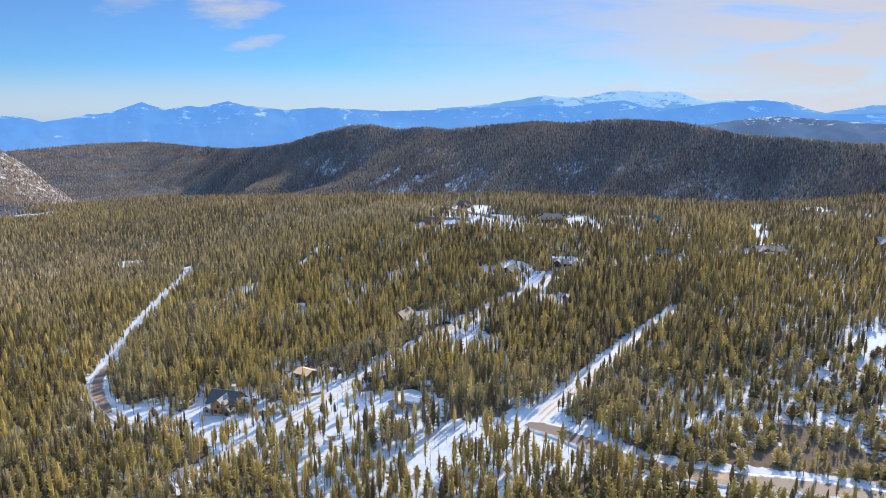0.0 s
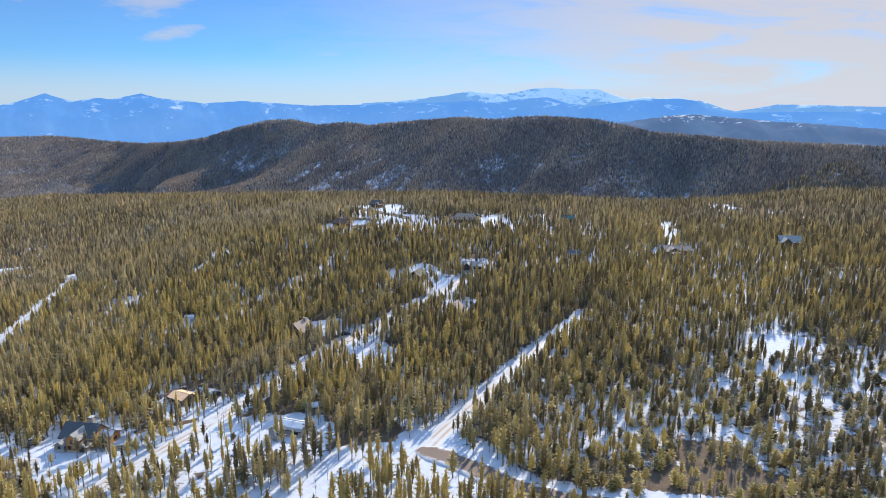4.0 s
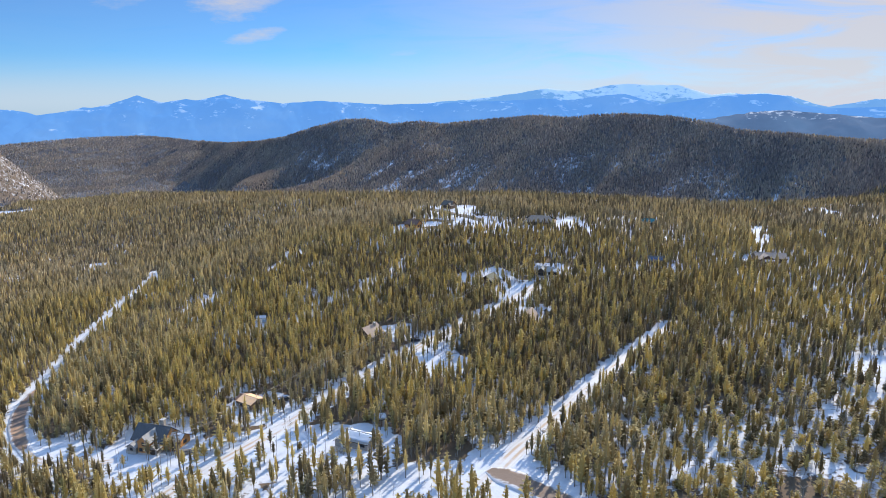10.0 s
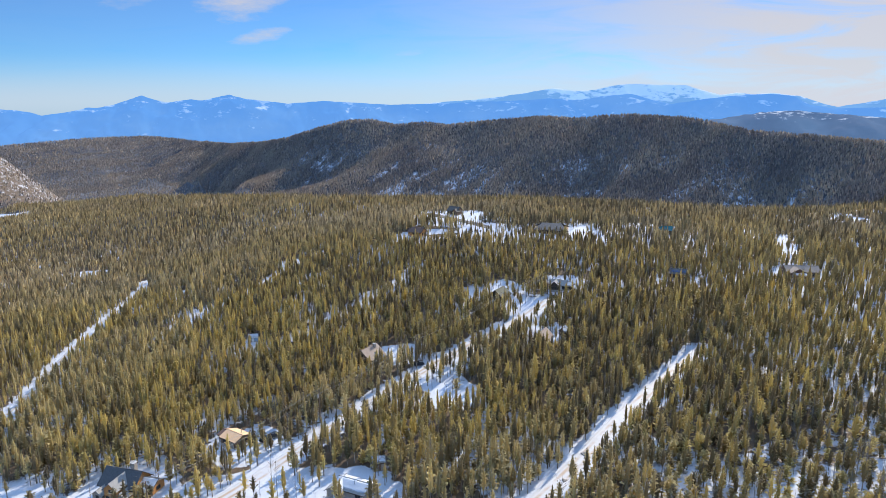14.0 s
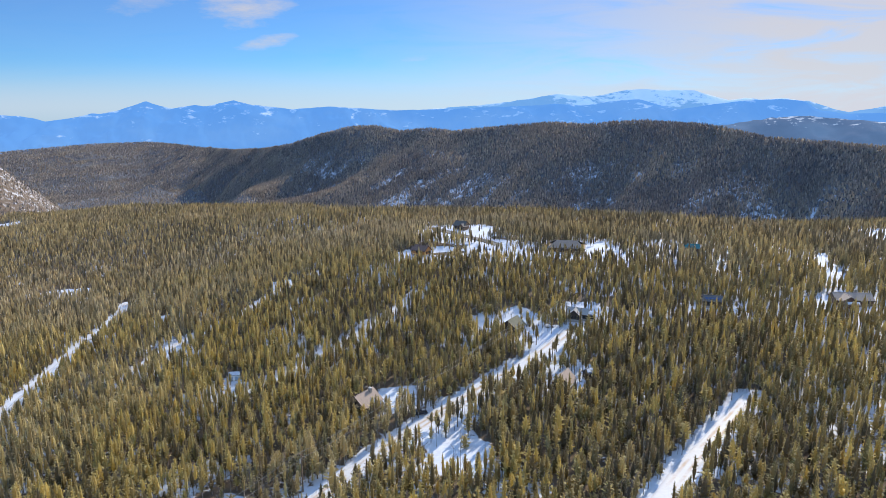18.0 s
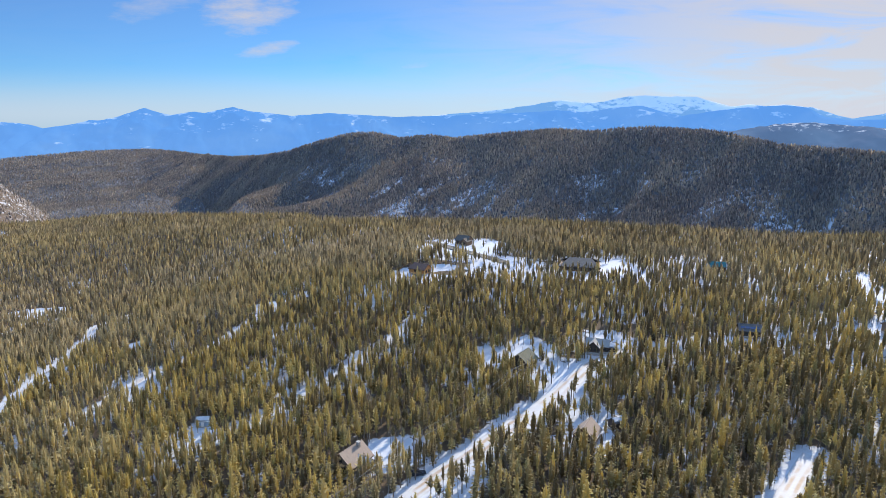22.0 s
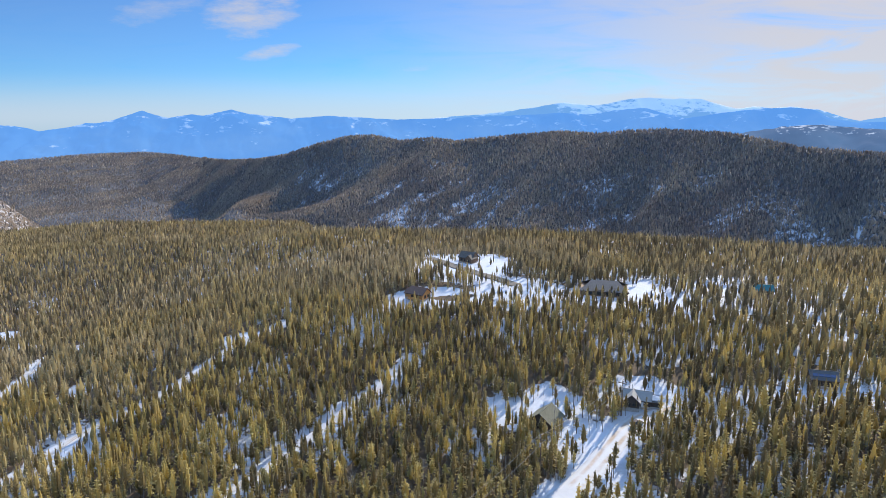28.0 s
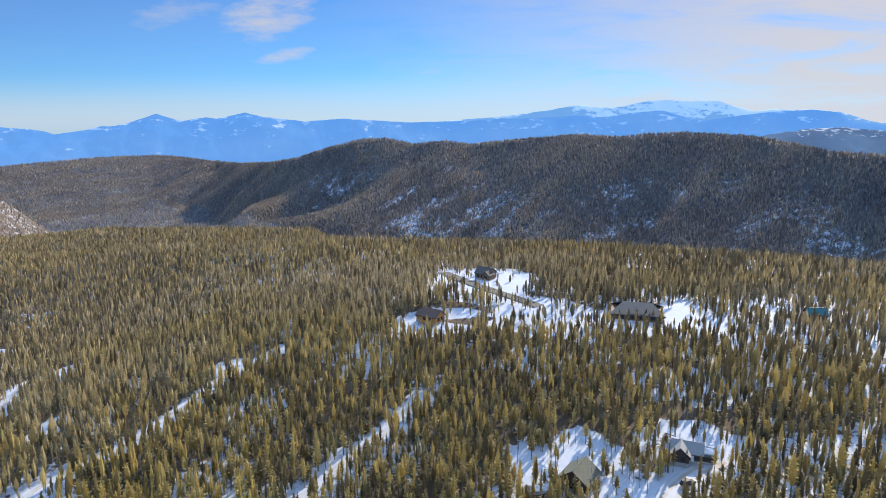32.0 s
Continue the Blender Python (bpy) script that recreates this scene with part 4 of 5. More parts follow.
def window(root, m, w, h, trim):
    """A framed, two-light window on a wall; m puts its sill centre on the wall, facing -y."""
    bm = bmesh.new()
    t = 0.10
    for x0, x1, z0, z1 in ((-w / 2 - t, -w / 2, -t, h + t), (w / 2, w / 2 + t, -t, h + t), (-w / 2, w / 2, -t, 0), (-w / 2, w / 2, h, h + t), (-0.035, 0.035, 0, h)):
        box(bm, x0, x1, -0.09, 0.02, z0, z1, m)
    f = part("window", bm, trim, root)
    for s in (-1, 1):
        bm = bmesh.new()
        x0, x1 = sorted((s * 0.035, s * w / 2))
        box(bm, x0, x1, -0.045, 0.0, 0, h, m)
        part("pane", bm, GLASS, f)


def door(root, m, w, h, mat):
    bm = bmesh.new()
    box(bm, -w / 2, w / 2, -0.06, 0.02, 0, h, m)
    for z0, z1 in ((0.15, h * 0.45), (h * 0.52, h - 0.18)):
        box(bm, -w / 2 + 0.15, w / 2 - 0.15, -0.085, -0.06, z0, z1, m)
    d = part("door", bm, mat, root)
    bm = bmesh.new()
    box(bm, w / 2 - 0.14, w / 2 - 0.08, -0.15, -0.06, h * 0.46, h * 0.5, m)
    part("door_handle", bm, STEEL, d)


def block(root, dx, dy, turn, length, width, wall, rise, wall_mat, roof_mat, trim, snowy=(), ends=(), sides=(), hip=0.0, over=0.5, gable_mat=None):
    """One wing under a gable roof, its ridge along its own x. ends: windows on the gable ends, sides: on the long walls."""
    m = pose(dx, dy, 0, 0, 0, turn)
    L, W = length / 2, width / 2
    prof = [(-W, -2.0), (W, -2.0), (W, wall), (0, wall + rise * (1 if not hip else 0)), (-W, wall)] if not hip else [(-W, -2.0), (W, -2.0), (W, wall), (-W, wall)]
    bm = solid([[m @ Vector((-L, y, z)) for y, z in prof], [m @ Vector((L, y, z)) for y, z in prof]])
    part("wall", bm, wall_mat, root)
    bm = bmesh.new()
    box(bm, -L - 0.06, L + 0.06, -W - 0.06, W + 0.06, -2.2, 0.35, m)
    part("foundation", bm, CONCRETE, root)
    slope = rise / W
    E, X = W + over, L + over
    hx = hip * W
    for s in (-1, 1):
        low = [(-X, s * E, wall - slope * over), (X, s * E, wall - slope * over), (X - hx - (over if hip else 0), 0, wall + rise), (-X + hx + (over if hip else 0), 0, wall + rise)]
        top = [(x, y, z + 0.20) for x, y, z in low]
        part("roof_slope", solid([[m @ Vector(p) for p in low], [m @ Vector(p) for p in top]]), roof_mat, root)
        bm = bmesh.new()
        box(bm, -X, X, s * E - 0.05, s * E + 0.05, wall - slope * over - 0.10, wall - slope * over + 0.16, m)
        part("fascia", bm, trim, root)
        if s in snowy:
            n, k_ = 14, 7
            bm = bmesh.new()
            grid = []
            for i in range(n + 1):
                row = []
                for j in range(k_ + 1):
                    u, v_ = i / n, 0.04 + 0.90 * j / k_
                    x = (-X + 0.15 + (2 * X - 0.3) * u)
                    edge = min(u, 1 - u, v_, 1 - v_)
                    wob = float(grain(x + dx, v_ * 6 + dy, 1.5, 101))
                    thick = 0.22 + (0.30 * wob - 0.02) * smooth(edge, 0.0, 0.12)
                    keep_ = 1.0 - 0.35 * float(grain(x * 0.7 + dx, dy, 2.0, 103)) * (1 if j == k_ else 0)
                    y = s * E * v_ * (keep_ if j == k_ else 1)
                    row.append(bm.verts.new(m @ Vector((x, y, wall + rise - slope * abs(y) + thick))))
                grid.append(row)
            for i in range(n):
                for j in range(k_):
                    bm.faces.new((grid[i][j], grid[i + 1][j], grid[i + 1][j + 1], grid[i][j + 1]))
            for f_ in bm.faces:
                f_.smooth = True
            low_ = bmesh.ops.extrude_face_region(bm, geom=bm.faces[:])
            for v_ in [g_ for g_ in low_["geom"] if isinstance(g_, bmesh.types.BMVert)]:
                v_.co.z -= 0.10
            part("snow_cover", bm, SNOW, root, "old snow lying on the roof")
    if not hip:
        bm = bmesh.new()
        box(bm, -X, X, -0.12, 0.12, wall + rise + 0.13, wall + rise + 0.25, m)
        part("ridge_cap", bm, roof_mat, root)
        for s in (-1, 1):
            if gable_mat:
                g_ = [(s * (L + 0.03), -W, 0.4), (s * (L + 0.03), W, 0.4), (s * (L + 0.03), W, wall), (s * (L + 0.03), 0, wall + rise), (s * (L + 0.03), -W, wall)]
                h_ = [(x + s * 0.05, y, z) for x, y, z in g_]
                part("gable_cladding", solid([[m @ Vector(p) for p in g_], [m @ Vector(p) for p in h_]]), gable_mat, root)
    for s, y, z, w, h in ends:
        window(root, m @ pose(s * (L + (0.09 if gable_mat else 0.0)), y, z, 0, 0, 90 * s), w, h, trim)
    for s, x, z, w, h in sides:
        window(root, m @ pose(x, s * W, z, 0, 0, 0 if s < 0 else 180), w, h, trim)
    return m


def chimney(root, x, y, z0, z1, size, mat):
    bm = bmesh.new()
    box(bm, x - size / 2, x + size / 2, y - size / 2, y + size / 2, z0, z1)
    c = part("chimney", bm, mat, root)
    bm = bmesh.new()
    box(bm, x - size * 0.6, x + size * 0.6, y - size * 0.6, y + size * 0.6, z1, z1 + 0.15)
    rod(bm, (x, y, z1 + 0.15), (x, y, z1 + 0.5), 0.14)
    part("chimney_cap", bm, CONCRETE, c)


def stovepipe(root, x, y, z0, z1):
    bm = rod(bmesh.new(), (x, y, z0), (x, y, z1), 0.11)
    rod(bm, (x, y, z1 + 0.03), (x, y, z1 + 0.16), 0.19, 8, 0.3)
    part("stovepipe", bm, STEEL, root)


def deck(root, x0, x1, y0, y1, z, mat):
    """Planked deck on posts, with a rail."""
    d = part("deck", bmesh_boxes([(x0, x1, y0, y1, z - 0.18, z - 0.05)]), mat, root)
    n = max(3, int((x1 - x0) / 0.35))
    for i in range(n):
        a_ = x0 + (x1 - x0) * i / n
        part("plank", bmesh_boxes([(a_ + 0.01, a_ + (x1 - x0) / n - 0.01, y0, y1, z - 0.05, z)]), mat, d)
    for x in np.linspace(x0 + 0.1, x1 - 0.1, 4):
        part("post", bmesh_boxes([(x - 0.07, x + 0.07, y0 + 0.02, y0 + 0.16, z - 2.5, z + 1.0)]), mat, d)
    part("handrail", bmesh_boxes([(x0, x1, y0, y0 + 0.12, z + 0.92, z + 1.02), (x0, x1, y0 + 0.03, y0 + 0.08, z + 0.45, z + 0.52)]), mat, d)


def bmesh_boxes(rows):
    bm = bmesh.new()
    for r in rows:
        box(bm, *r)
    return bm


def house_root(name, x, y, turn, label, lift=0.3, size=1.0):
    root = new(name)
    root.matrix_world = pose(x, y, float(land(x, y)) + lift, 0, 0, turn) @ Matrix.Scale(size, 4)
    return tagged(root, label, "house")


# timber house with the stone chimney
h = house_root("timber_house", -69.3, 145.4, -14, "large orange timber house with charcoal roof and stone chimney", size=0.65)
block(h, 0, 1.5, 0, 12.5, 8.5, 3.6, 3.6, TIMBER, SHINGLE, DARK_TRIM, sides=((-1, -4.6, 1.2, 1.4, 1.2),), over=0.7)
block(h, 0.8, -3.0, 90, 6.5, 4.8, 4.6, 2.0, TIMBER, GREY_SHINGLE, DARK_TRIM, ends=((-1, 0, 3.2, 1.1, 1.2), (-1, -1.2, 0.9, 1.2, 1.2), (-1, 1.2, 0.9, 1.2, 1.2)))
block(h, 8.2, 2.8, 0, 6.0, 6.0, 2.7, 1.8, TIMBER, SHINGLE, DARK_TRIM, snowy=(-1,), ends=((1, 0, 1.0, 1.6, 1.2),), sides=((-1, 0.5, 1.0, 1.6, 1.1),))
block(h, -4.2, -4.4, 90, 4.2, 3.6, 2.2, 1.2, STONE, GREY_SHINGLE, DARK_TRIM, ends=((-1, 0, 0.9, 0.9, 0.9),))
block(h, 4.2, -4.2, 90, 3.6, 3.4, 2.2, 1.3, STONE, GREY_SHINGLE, DARK_TRIM)
door(h, pose(4.2, -6.03, 0, 0, 0, 0), 2.0, 1.9, DARK_TRIM)
chimney(h, 3.0, 2.4, 0, 9.4, 1.5, STONE)
deck(h, 5.8, 11.0, -3.0, -0.3, 0.9, TIMBER)

# tan-roofed garage house
h = house_root("tan_roofed_house", -51.6, 165, -32, "brown house with a plain tan shingle roof among pines", size=0.66)
block(h, 0, 0, 0, 7.5, 7.0, 2.7, 1.2, BROWN_WALL, TAN_ROOF, DARK_TRIM, sides=((-1, -1.8, 1.0, 1.3, 1.1),), ends=((1, 1.2, 1.0, 1.0, 1.0),))
block(h, -4.8, 0.5, 0, 3.6, 5.2, 2.1, 1.0, BROWN_WALL, RED_ROOF, DARK_TRIM)
door(h, pose(1.6, -3.5, 0, 0, 0, 0), 2.6, 2.1, GREY_WALL)
stovepipe(h, 1.5, 1.6, 3.2, 4.9)

# grey bungalow under snow
h = house_root("grey_bungalow", -20.5, 140, -24, "low grey clapboard bungalow with snow over its roof", size=0.66)
block(h, 1.6, 0.6, 0, 10.5, 7.0, 2.5, 1.7, GREY_WALL, GREY_SHINGLE, DARK_TRIM, snowy=(-1, 1), sides=((-1, 3.2, 1.0, 1.6, 1.0),))
block(h, -2.6, -1.4, 90, 7.0, 4.6, 2.5, 1.5, GREY_WALL, GREY_SHINGLE, DARK_TRIM, snowy=(-1,), ends=((-1, -1.1, 1.0, 0.9, 1.0),))
door(h, pose(-2.0, -4.9, 0, 0, 0, 0), 0.95, 2.05, WHITE_TRIM)
deck(h, -4.8, 0.4, -7.0, -4.95, 0.4, GREY_WALL)
stovepipe(h, 2.6, -0.8, 3.6, 5.1)
s = house_root("garden_shed", -15.5, 149, 12, "small grey garden shed with a snowy roof", 0.15)
block(s, 0, 0, 0, 2.6, 2.2, 1.9, 0.8, GREY_WALL, GREY_SHINGLE, DARK_TRIM, snowy=(-1, 1), over=0.2)
door(s, pose(0, -1.1, 0, 0, 0, 0), 0.8, 1.7, BROWN_WALL)

# house by the bend of the middle road
h = house_root("taupe_roofed_house", -25, 211.5, 58, "taupe-roofed house with patches of snow beside the middle road", size=0.74)
block(h, 0, 0, 0, 9.5, 8.6, 3.0, 3.4, TAUPE_WALL, PALE_ROOF, DARK_TRIM, ends=((-1, -1.6, 1.0, 1.4, 1.2), (-1, 1.6, 1.0, 1.4, 1.2), (-1, 0, 3.6, 1.0, 1.0)))
block(h, 0.5, -5.2, 90, 4.6, 4.2, 2.6, 1.9, TAUPE_WALL, PALE_ROOF, DARK_TRIM, snowy=(1,), ends=((-1, 0, 1.0, 1.4, 1.1),))
chimney(h, 2.4, -0.9, 2.5, 7.3, 1.0, STONE)

# gabled cabin east of the middle road
h = house_root("gabled_cabin", 29, 217, 62, "brown gabled cabin with wide white windows and a taupe roof", size=0.80)
block(h, 0, 0, 0, 7.0, 6.0, 2.7, 2.9, BROWN_WALL, PALE_ROOF, WHITE_TRIM, ends=((-1, -1.25, 0.9, 1.6, 1.5), (-1, 1.25, 0.9, 1.6, 1.5)))
deck(h, -6.2, -3.6, -2.6, 2.6, 0.5, BROWN_WALL)
s = house_root("snowed_shed", 37, 222, 30, "small dark shed under snow", 0.1)
block(s, 0, 0, 0, 3.0, 2.4, 1.9, 0.9, DARK_WALL, SHINGLE, DARK_TRIM, snowy=(-1, 1), over=0.2)
door(s, pose(0, -1.2, 0, 0, 0, 0), 0.8, 1.7, BROWN_WALL)

# olive roof
h = house_root("olive_roofed_house", 18.5, 259, 58, "house with a broad olive metal roof and dark walls", size=0.80)
block(h, 0, 0, 0, 8.0, 7.6, 2.4, 2.8, DARK_WALL, OLIVE_ROOF, DARK_TRIM, ends=((-1, 0, 1.0, 1.8, 1.2), (1, 0, 1.0, 1.6, 1.2)), sides=((-1, -2, 1.0, 1.2, 1.1), (-1, 2, 1.0, 1.2, 1.1)))
stovepipe(h, 1.0, 1.0, 4.6, 6.6)
s = house_root("snowy_woodshed", 10.3, 255, 20, "open grey woodshed with a snowy roof", 0.1)
block(s, 0, 0, 0, 4.2, 2.8, 2.0, 0.8, GREY_WALL, GREY_SHINGLE, DARK_TRIM, snowy=(-1,), over=0.3)
door(s, pose(-0.6, -1.4, 0, 0, 0, 0), 1.6, 1.8, DARK_TRIM)

# dark house at the road's end
h = house_root("dark_lodge", 42, 267, -20, "dark brown lodge with several grey gables at the road's end", size=0.66)
block(h, 0, 0, 0, 10.0, 6.6, 2.8, 2.2, DARK_WALL, GREY_SHINGLE, DARK_TRIM, sides=((-1, 3.4, 1.0, 1.4, 1.1),))
block(h, -1.4, -2.6, 90, 6.4, 5.4, 2.9, 2.3, DARK_WALL, GREY_SHINGLE, DARK_TRIM, ends=((-1, -1.0, 1.0, 1.3, 1.2), (-1, 1.0, 1.0, 1.3, 1.2)))
block(h, 6.2, 0.4, 0, 4.4, 5.6, 2.3, 1.5, DARK_WALL, SHINGLE, DARK_TRIM, snowy=(-1,))
door(h, pose(2.2, -3.3, 0, 0, 0, 0), 1.0, 2.1, WHITE_TRIM)
stovepipe(h, -2.0, 1.5, 4.4, 6.4)

# large house to the east
h = house_root("brown_ranch_house", 134, 265.5, -6, "long reddish-brown ranch house with pale brown roof", size=0.74)
block(h, 0, 1, 0, 16.0, 8.0, 3.0, 2.3, BROWN_WALL, PALE_ROOF, DARK_TRIM, sides=((-1, 5.5, 1.0, 1.6, 1.2),))
block(h, -3.4, -3.0, 90, 6.0, 7.4, 3.0, 2.1, RED_ROOF, PALE_ROOF, DARK_TRIM, ends=((-1, -1.6, 1.0, 1.3, 1.2), (-1, 1.6, 1.0, 1.3, 1.2)))
block(h, -2.6, -6.6, 0, 4.6, 3.0, 2.1, 0.8, BROWN_WALL, PALE_ROOF, DARK_TRIM, snowy=(-1,))
chimney(h, 2.0, 2.0, 3.0, 6.6, 1.0, STONE)

# low house with panels on its roof
h = house_root("panel_roof_house", 90, 273, -14, "dark blue-roofed house with solar panels in the woods", size=0.76)
block(h, 0, 0, 0, 8.0, 6.4, 2.6, 1.9, DARK_WALL, SHINGLE, DARK_TRIM, sides=((-1, -1.6, 1.0, 1.4, 1.0), (-1, 1.6, 1.0, 1.4, 1.0)))
PANEL = paint("solar_cell_blue", (0.03, 0.06, 0.14))
tilt_ = math.degrees(math.atan2(1.9, 3.2))
for i in range(4):
    bm = bmesh.new()
    box(bm, -0.8, 0.8, -0.6, 0.6, 0.0, 0.06, pose(-2.7 + 1.8 * i, -1.9, 2.6 + 1.9 * (1 - 1.9 / 3.2) + 0.27, tilt_, 0, 0))
    part("solar_panel", bm, PANEL, h, "dark blue solar panel")

# log cabin and its neighbours on the knoll
h = house_root("log_cabin", -15.8, 342.5, -32, "orange log cabin with reddish-brown roof on a snowy knoll", size=0.76)
block(h, 0, 0, 0, 8.6, 6.6, 2.9, 2.4, TIMBER, RED_ROOF, DARK_TRIM, ends=((1, -1.2, 1.0, 1.2, 1.2), (1, 1.2, 1.0, 1.2, 1.2)), sides=((-1, -1.5, 1.0, 1.3, 1.1), (-1, 1.5, 1.0, 1.3, 1.1)))
block(h, -5.2, 0.4, 0, 3.0, 5.0, 2.3, 1.6, TIMBER, RED_ROOF, DARK_TRIM)
deck(h, -3.4, 3.4, -5.4, -3.35, 0.7, TIMBER)
stovepipe(h, -1.0, 1.2, 4.4, 6.2)
h = house_root("brown_knoll_house", 2.8, 392, -34, "brown house with grey-brown roof on the snowy knoll", size=0.72)
block(h, 0, 0, 0, 9.0, 7.6, 3.2, 2.8, BROWN_WALL, TAUPE_ROOF, DARK_TRIM, sides=((-1, -2.4, 1.1, 1.4, 1.2), (-1, 0.2, 1.1, 1.4, 1.2)), ends=((1, 0, 1.0, 1.6, 1.2),))
block(h, 3.2, -2.4, 90, 5.6, 4.4, 3.0, 1.9, BROWN_WALL, TAUPE_ROOF, DARK_TRIM, ends=((-1, 0, 1.0, 1.6, 1.2),))
h = house_root("wide_dark_roofed_house", 51, 346, -13, "wide house under a broad charcoal shingle roof", lift=-0.5, size=0.96)
block(h, 0, 0, 0, 17.0, 12.0, 2.3, 2.6, BROWN_WALL, SHINGLE, DARK_TRIM, hip=0.62, sides=((-1, -5, 0.9, 1.4, 1.3), (-1, -1.7, 0.9, 1.8, 1.6), (-1, 1.7, 0.9, 1.8, 1.6), (-1, 5, 0.9, 1.4, 1.3)))
stovepipe(h, 2.4, -1.6, 5.4, 7.4)
h = house_root("hillside_house", 184, 262, -10, "brown hillside house with grey roof among snowy pines", size=0.85)
block(h, 0, 0, 0, 11.0, 7.0, 3.4, 2.4, BROWN_WALL, GREY_SHINGLE, WHITE_TRIM, sides=((-1, -3, 1.1, 1.6, 1.4), (-1, 0, 1.1, 1.6, 1.4), (-1, 3, 1.1, 1.6, 1.4)))
block(h, -3, -3.6, 90, 4.0, 4.6, 3.4, 1.9, BROWN_WALL, GREY_SHINGLE, WHITE_TRIM, ends=((-1, 0, 1.0, 1.8, 1.6),))
s = house_root("teal_roofed_shed", 109, 348, -10, "dark shed with a teal metal roof between pines", 0.1)
block(s, 0, 0, 0, 6.0, 4.4, 2.3, 1.6, DARK_WALL, paint("teal_roof_paint", (0.02, 0.12, 0.13)), DARK_TRIM, over=0.3)
door(s, pose(0, -2.2, 0, 0, 0, 0), 1.0, 1.9, BROWN_WALL)
s = house_root("pale_blue_shed", -68, 235.5, 10, "pale blue shed with snow on its roof", 0.1, size=0.7)
block(s, 0, 0, 0, 4.6, 3.2, 2.3, 1.1, paint("pale_blue_paint", (0.34, 0.44, 0.55)), GREY_SHINGLE, WHITE_TRIM, snowy=(-1, 1), over=0.25)
door(s, pose(0, -1.6, 0, 0, 0, 0), 1.0, 1.9, WHITE_TRIM)


# ---- power line along the middle road ----
def power_pole(x, y, tall, turn):
    root = new("utility_pole")
    root.matrix_world = pose(x, y, float(land(x, y)), 0, 0, turn)
    part("pole", rod(bmesh.new(), (0, 0, -1), (0, 0, tall), 0.17, 8, 0.7), POLE_WOOD, root)
    bm = bmesh.new()
    box(bm, -1.1, 1.1, -0.06, 0.06, tall - 0.75, tall - 0.6)
    arm = part("crossarm", bm, POLE_WOOD, root)
    for x_ in (-1.0, 1.0):
        part("insulator", rod(bmesh.new(), (x_, 0, tall - 0.6), (x_, 0, tall - 0.36), 0.06, 6, 0.6), STEEL, arm)
    part("transformer", rod(bmesh.new(), (0.0, -0.38, tall - 2.2), (0.0, -0.38, tall - 1.3), 0.2), STEEL, root)
    return tagged(root, "wooden utility pole with crossarm beside the snowy road", "utility pole", "power line poles")


POLES = ((-58.5, 134), (-33, 174), (-10.5, 207.5), (15, 240), (37, 262))
heads = []
for i, (x, y) in enumerate(POLES):
    power_pole(x, y, 9.0, -38)
    heads.append((x, y, float(land(x, y)) + 8.6))
for (a_, b_) in zip(heads, heads[1:]):
    for side in (-1.0, 1.0):
        ox, oy = side * math.cos(radians(-38)), side * math.sin(radians(-38))
        cu = bpy.data.curves.new("wire", "CURVE")
        cu.dimensions, cu.bevel_depth, cu.bevel_resolution = "3D", 0.028, 1
        sp = cu.splines.new("POLY")
        sp.points.add(16)
        for i in range(17):
            u = i / 16
            sp.points[i].co = (a_[0] + (b_[0] - a_[0]) * u + ox, a_[1] + (b_[1] - a_[1]) * u + oy, a_[2] + (b_[2] - a_[2]) * u - 1.1 * 4 * u * (1 - u), 1)
        cu.materials.append(WIRE)
        tagged(new("power_line", cu), "slack overhead power line between utility poles", "wire", "overhead wires")


def street_post(x, y, tall):
    root = new("thin_pole")
    root.matrix_world = pose(x, y, float(land(x, y)))
    part("pole", rod(bmesh.new(), (0, 0, -0.6), (0, 0, tall), 0.10, 8, 0.6), POLE_WOOD, root)
    part("cap", rod(bmesh.new(), (0, 0, tall), (0, 0, tall + 0.12), 0.09), STEEL, root)
    return tagged(root, "thin wooden service pole at the edge of the road", "pole", "service poles")


street_post(28.5, 235, 7.0)
street_post(-30.5, 153.5, 7.0)


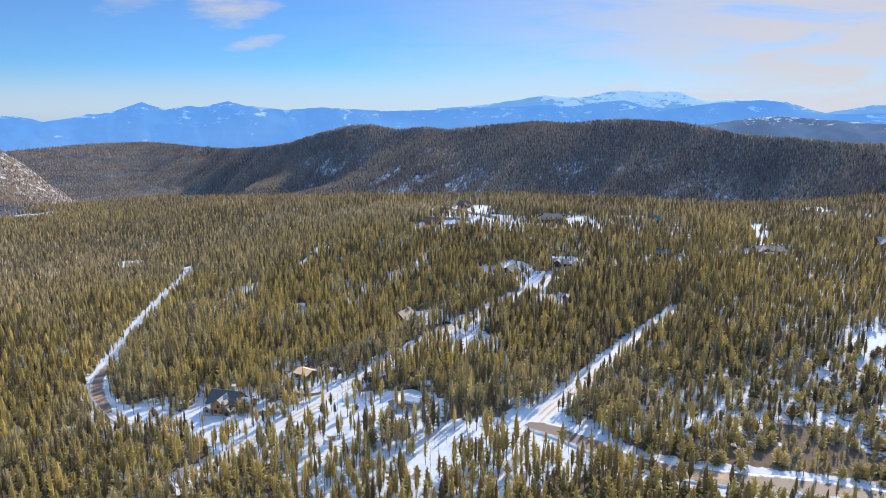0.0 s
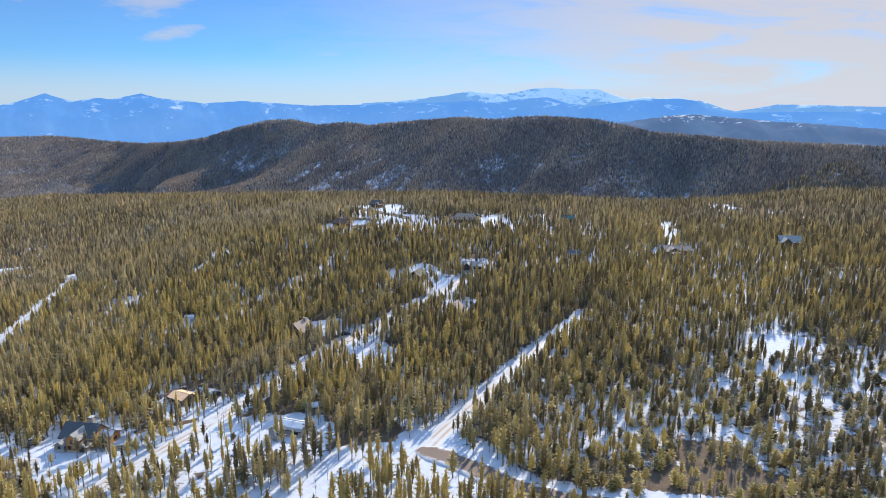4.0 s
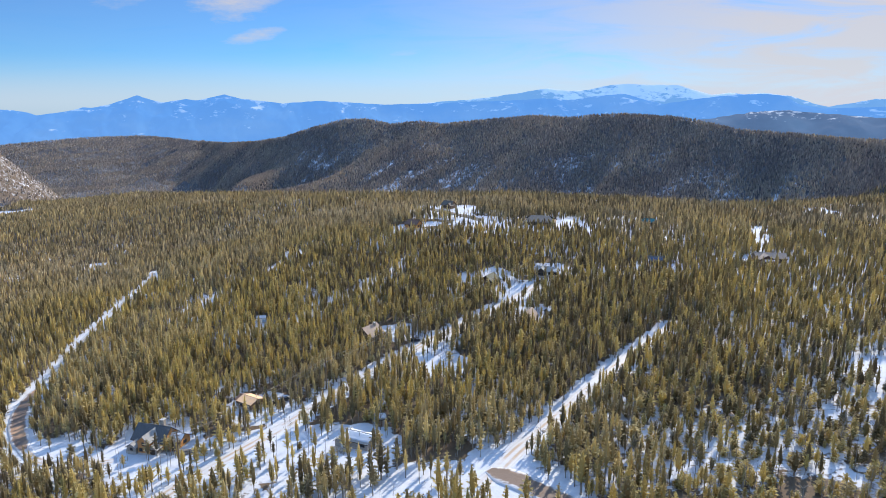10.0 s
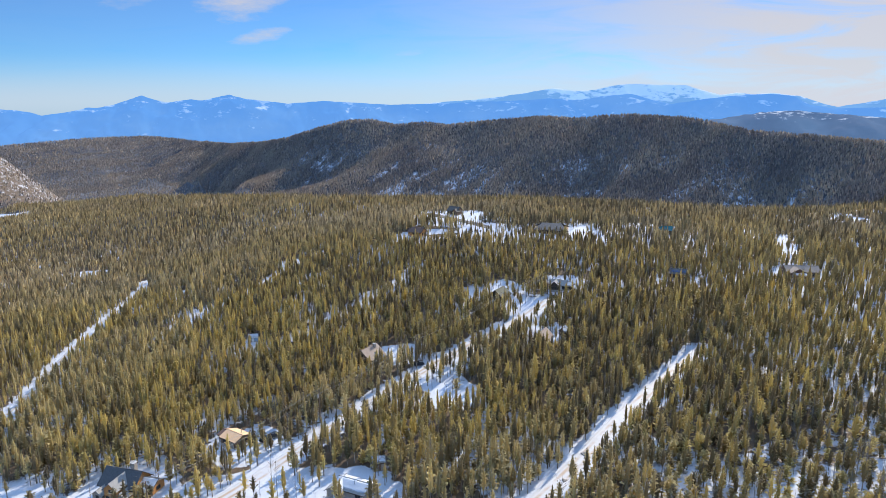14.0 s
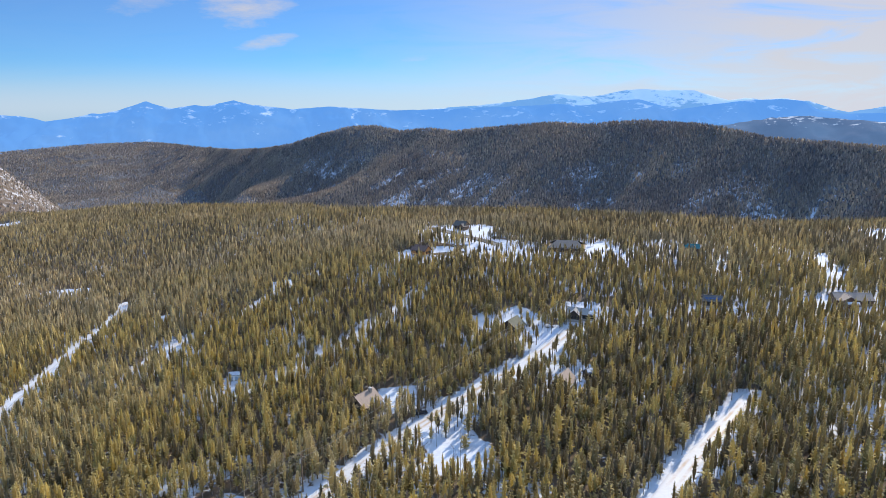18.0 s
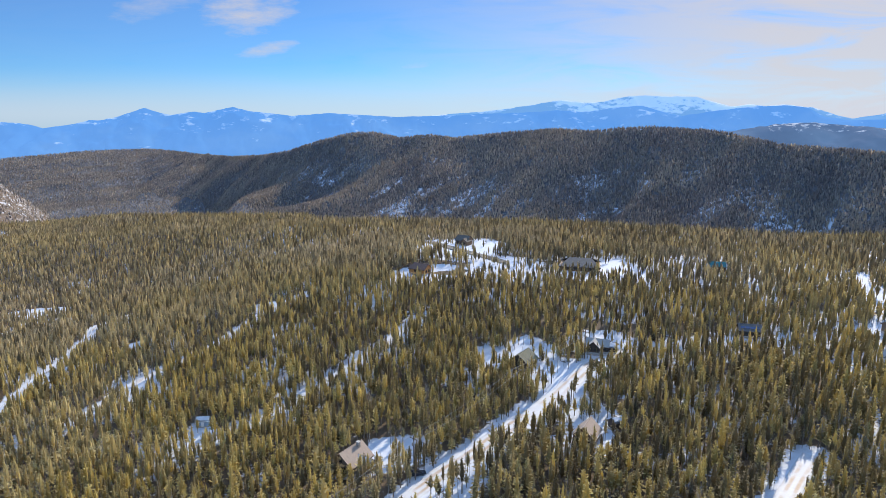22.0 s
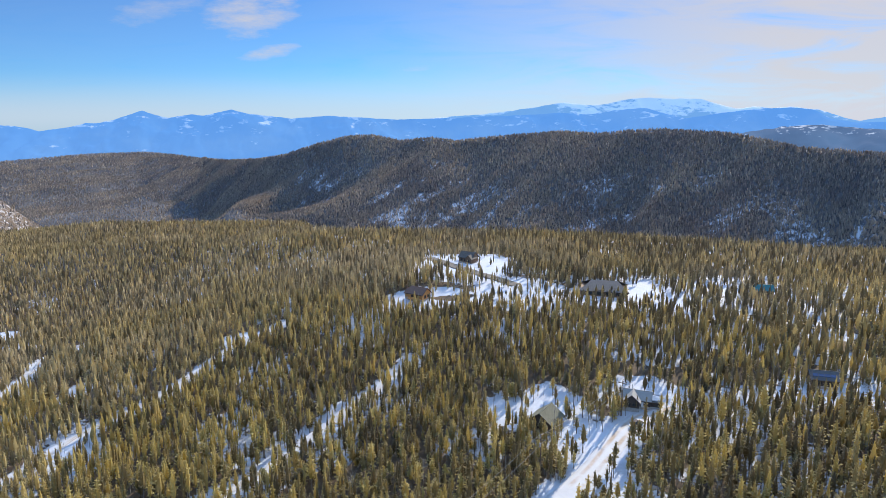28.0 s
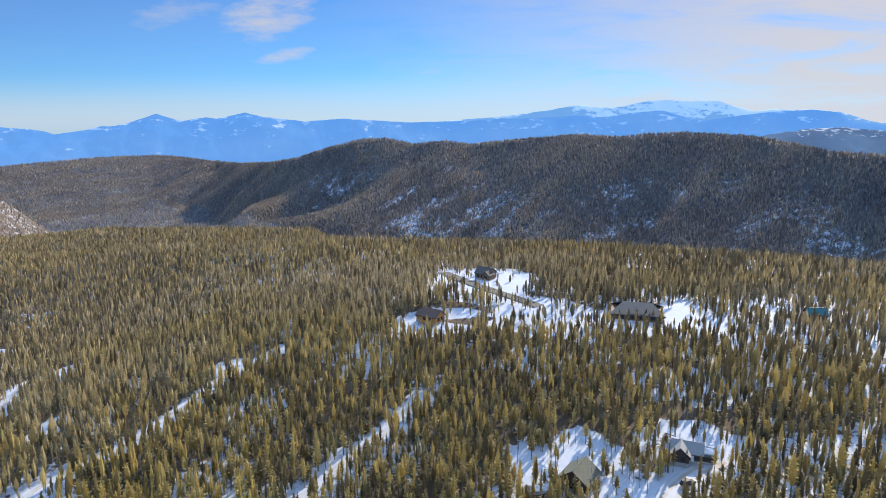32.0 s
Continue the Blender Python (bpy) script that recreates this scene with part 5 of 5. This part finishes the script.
# ---- parked cars and lesser things ----
def car(x, y, turn, colour, label):
    root = new("car")
    root.matrix_world = pose(x, y, float(land(x, y)) + 0.12, 0, 0, turn) @ Matrix.Scale(1.05 / SCALE, 4)
    mat = paint("car_paint", colour)
    side_ = [(-2.2, 0.35), (2.15, 0.35), (2.25, 0.75), (1.2, 0.95), (-2.2, 1.0)]
    bm = solid([[(px_, -0.88, pz_) for px_, pz_ in side_], [(px_, 0.88, pz_) for px_, pz_ in side_]])
    bmesh.ops.bevel(bm, geom=bm.edges[:], offset=0.07, segments=2, affect="EDGES")
    part("body", bm, mat, root)
    low = [(-2.1, -0.80, 0.95), (0.95, -0.80, 0.92), (0.95, 0.80, 0.92), (-2.1, 0.80, 0.95)]
    top = [(-1.8, -0.64, 1.62), (0.15, -0.64, 1.62), (0.15, 0.64, 1.62), (-1.8, 0.64, 1.62)]
    cabin = part("cabin", solid([low, top]), GLASS, root)
    part("roof_panel", bmesh_boxes([(-1.85, 0.2, -0.68, 0.68, 1.60, 1.67)]), mat, cabin)
    for wx in (-1.35, 1.4):
        for wy in (-0.86, 0.86):
            t_ = part("wheel", rod(bmesh.new(), (wx, wy - 0.10, 0.33), (wx, wy + 0.10, 0.33), 0.34, 14), TYRE, root)
            part("rim", rod(bmesh.new(), (wx, wy - 0.112, 0.33), (wx, wy + 0.112, 0.33), 0.20, 10), STEEL, t_)
    for wy in (-0.6, 0.6):
        part("headlight", bmesh_boxes([(2.16, 2.26, wy - 0.16, wy + 0.16, 0.62, 0.76)]), WHITE_TRIM, root)
    return tagged(root, label, "car")


car(-44.5, 165.5, 62, (0.025, 0.027, 0.032), "dark car parked on the snow beside the tan-roofed house")
car(-42.4, 167.2, 40, (0.04, 0.045, 0.055), "dark grey car parked on snow beside the tan-roofed house")
car(-9.5, 206.6, 20, (0.03, 0.035, 0.05), "dark car parked beside the snowy road")
car(39.6, 257.6, 30, (0.05, 0.03, 0.025), "dark brown car parked before the lodge")


def log_pile(x, y, turn):
    root = new("log_pile")
    root.matrix_world = pose(x, y, float(land(x, y)), 0, 0, turn)
    rr = random.Random(5)
    for row, count in ((0, 5), (1, 4), (2, 2)):
        for i in range(count):
            y_ = (i - (count - 1) / 2) * 0.36
            part("log", rod(bmesh.new(), (-1.6 + rr.uniform(-.2, .2), y_, 0.16 + row * 0.3), (1.6 + rr.uniform(-.2, .2), y_, 0.16 + row * 0.3), 0.17, 8), BARK, root)
    return tagged(root, "stack of brown logs lying on the snow", "logs")


log_pile(-59, 141, 10)


def boulder(x, y, s, seed):
    rr = random.Random(seed)
    bm = bmesh.new()
    bmesh.ops.create_icosphere(bm, subdivisions=2, radius=s)
    for v_ in bm.verts:
        n_ = noise.noise(v_.co * (1.1 / s) + Vector((seed * 3.1, 0, 0)))
        v_.co *= 1 + 0.45 * n_
        v_.co.z *= 0.62
    me = bpy.data.meshes.new("boulder")
    bm.to_mesh(me)
    bm.free()
    me.materials.append(STONE)
    ob = new("boulder", me)
    ob.matrix_world = pose(x, y, float(land(x, y)) + 0.12 * s, 0, 0, rr.uniform(0, 360))
    return tagged(ob, "weathered grey-brown boulder half sunk in snow", "boulder", "boulders on the slope")


rr = random.Random(12)
for i in range(46):
    boulder(rr.uniform(20, 115), rr.uniform(92, 150), rr.uniform(0.3, 0.9), i)
for i in range(14):
    boulder(rr.uniform(24, 42), rr.uniform(212, 236), rr.uniform(0.25, 0.6), 60 + i)


# ---- to metres ----
whole_plan = Matrix.Scale(SCALE, 4)
middle = Vector((0.0, 60.0, 79.0)) * (SCALE - 1)
for ob in list(bpy.data.objects):
    if ob.parent is None and ob.type in {"MESH", "EMPTY", "CURVE"}:
        far = ob.name in ("backdrop_blue_mountains", "backdrop_snowy_mountains")
        ob.matrix_world = (Matrix.Translation(middle) if far else whole_plan) @ ob.matrix_world
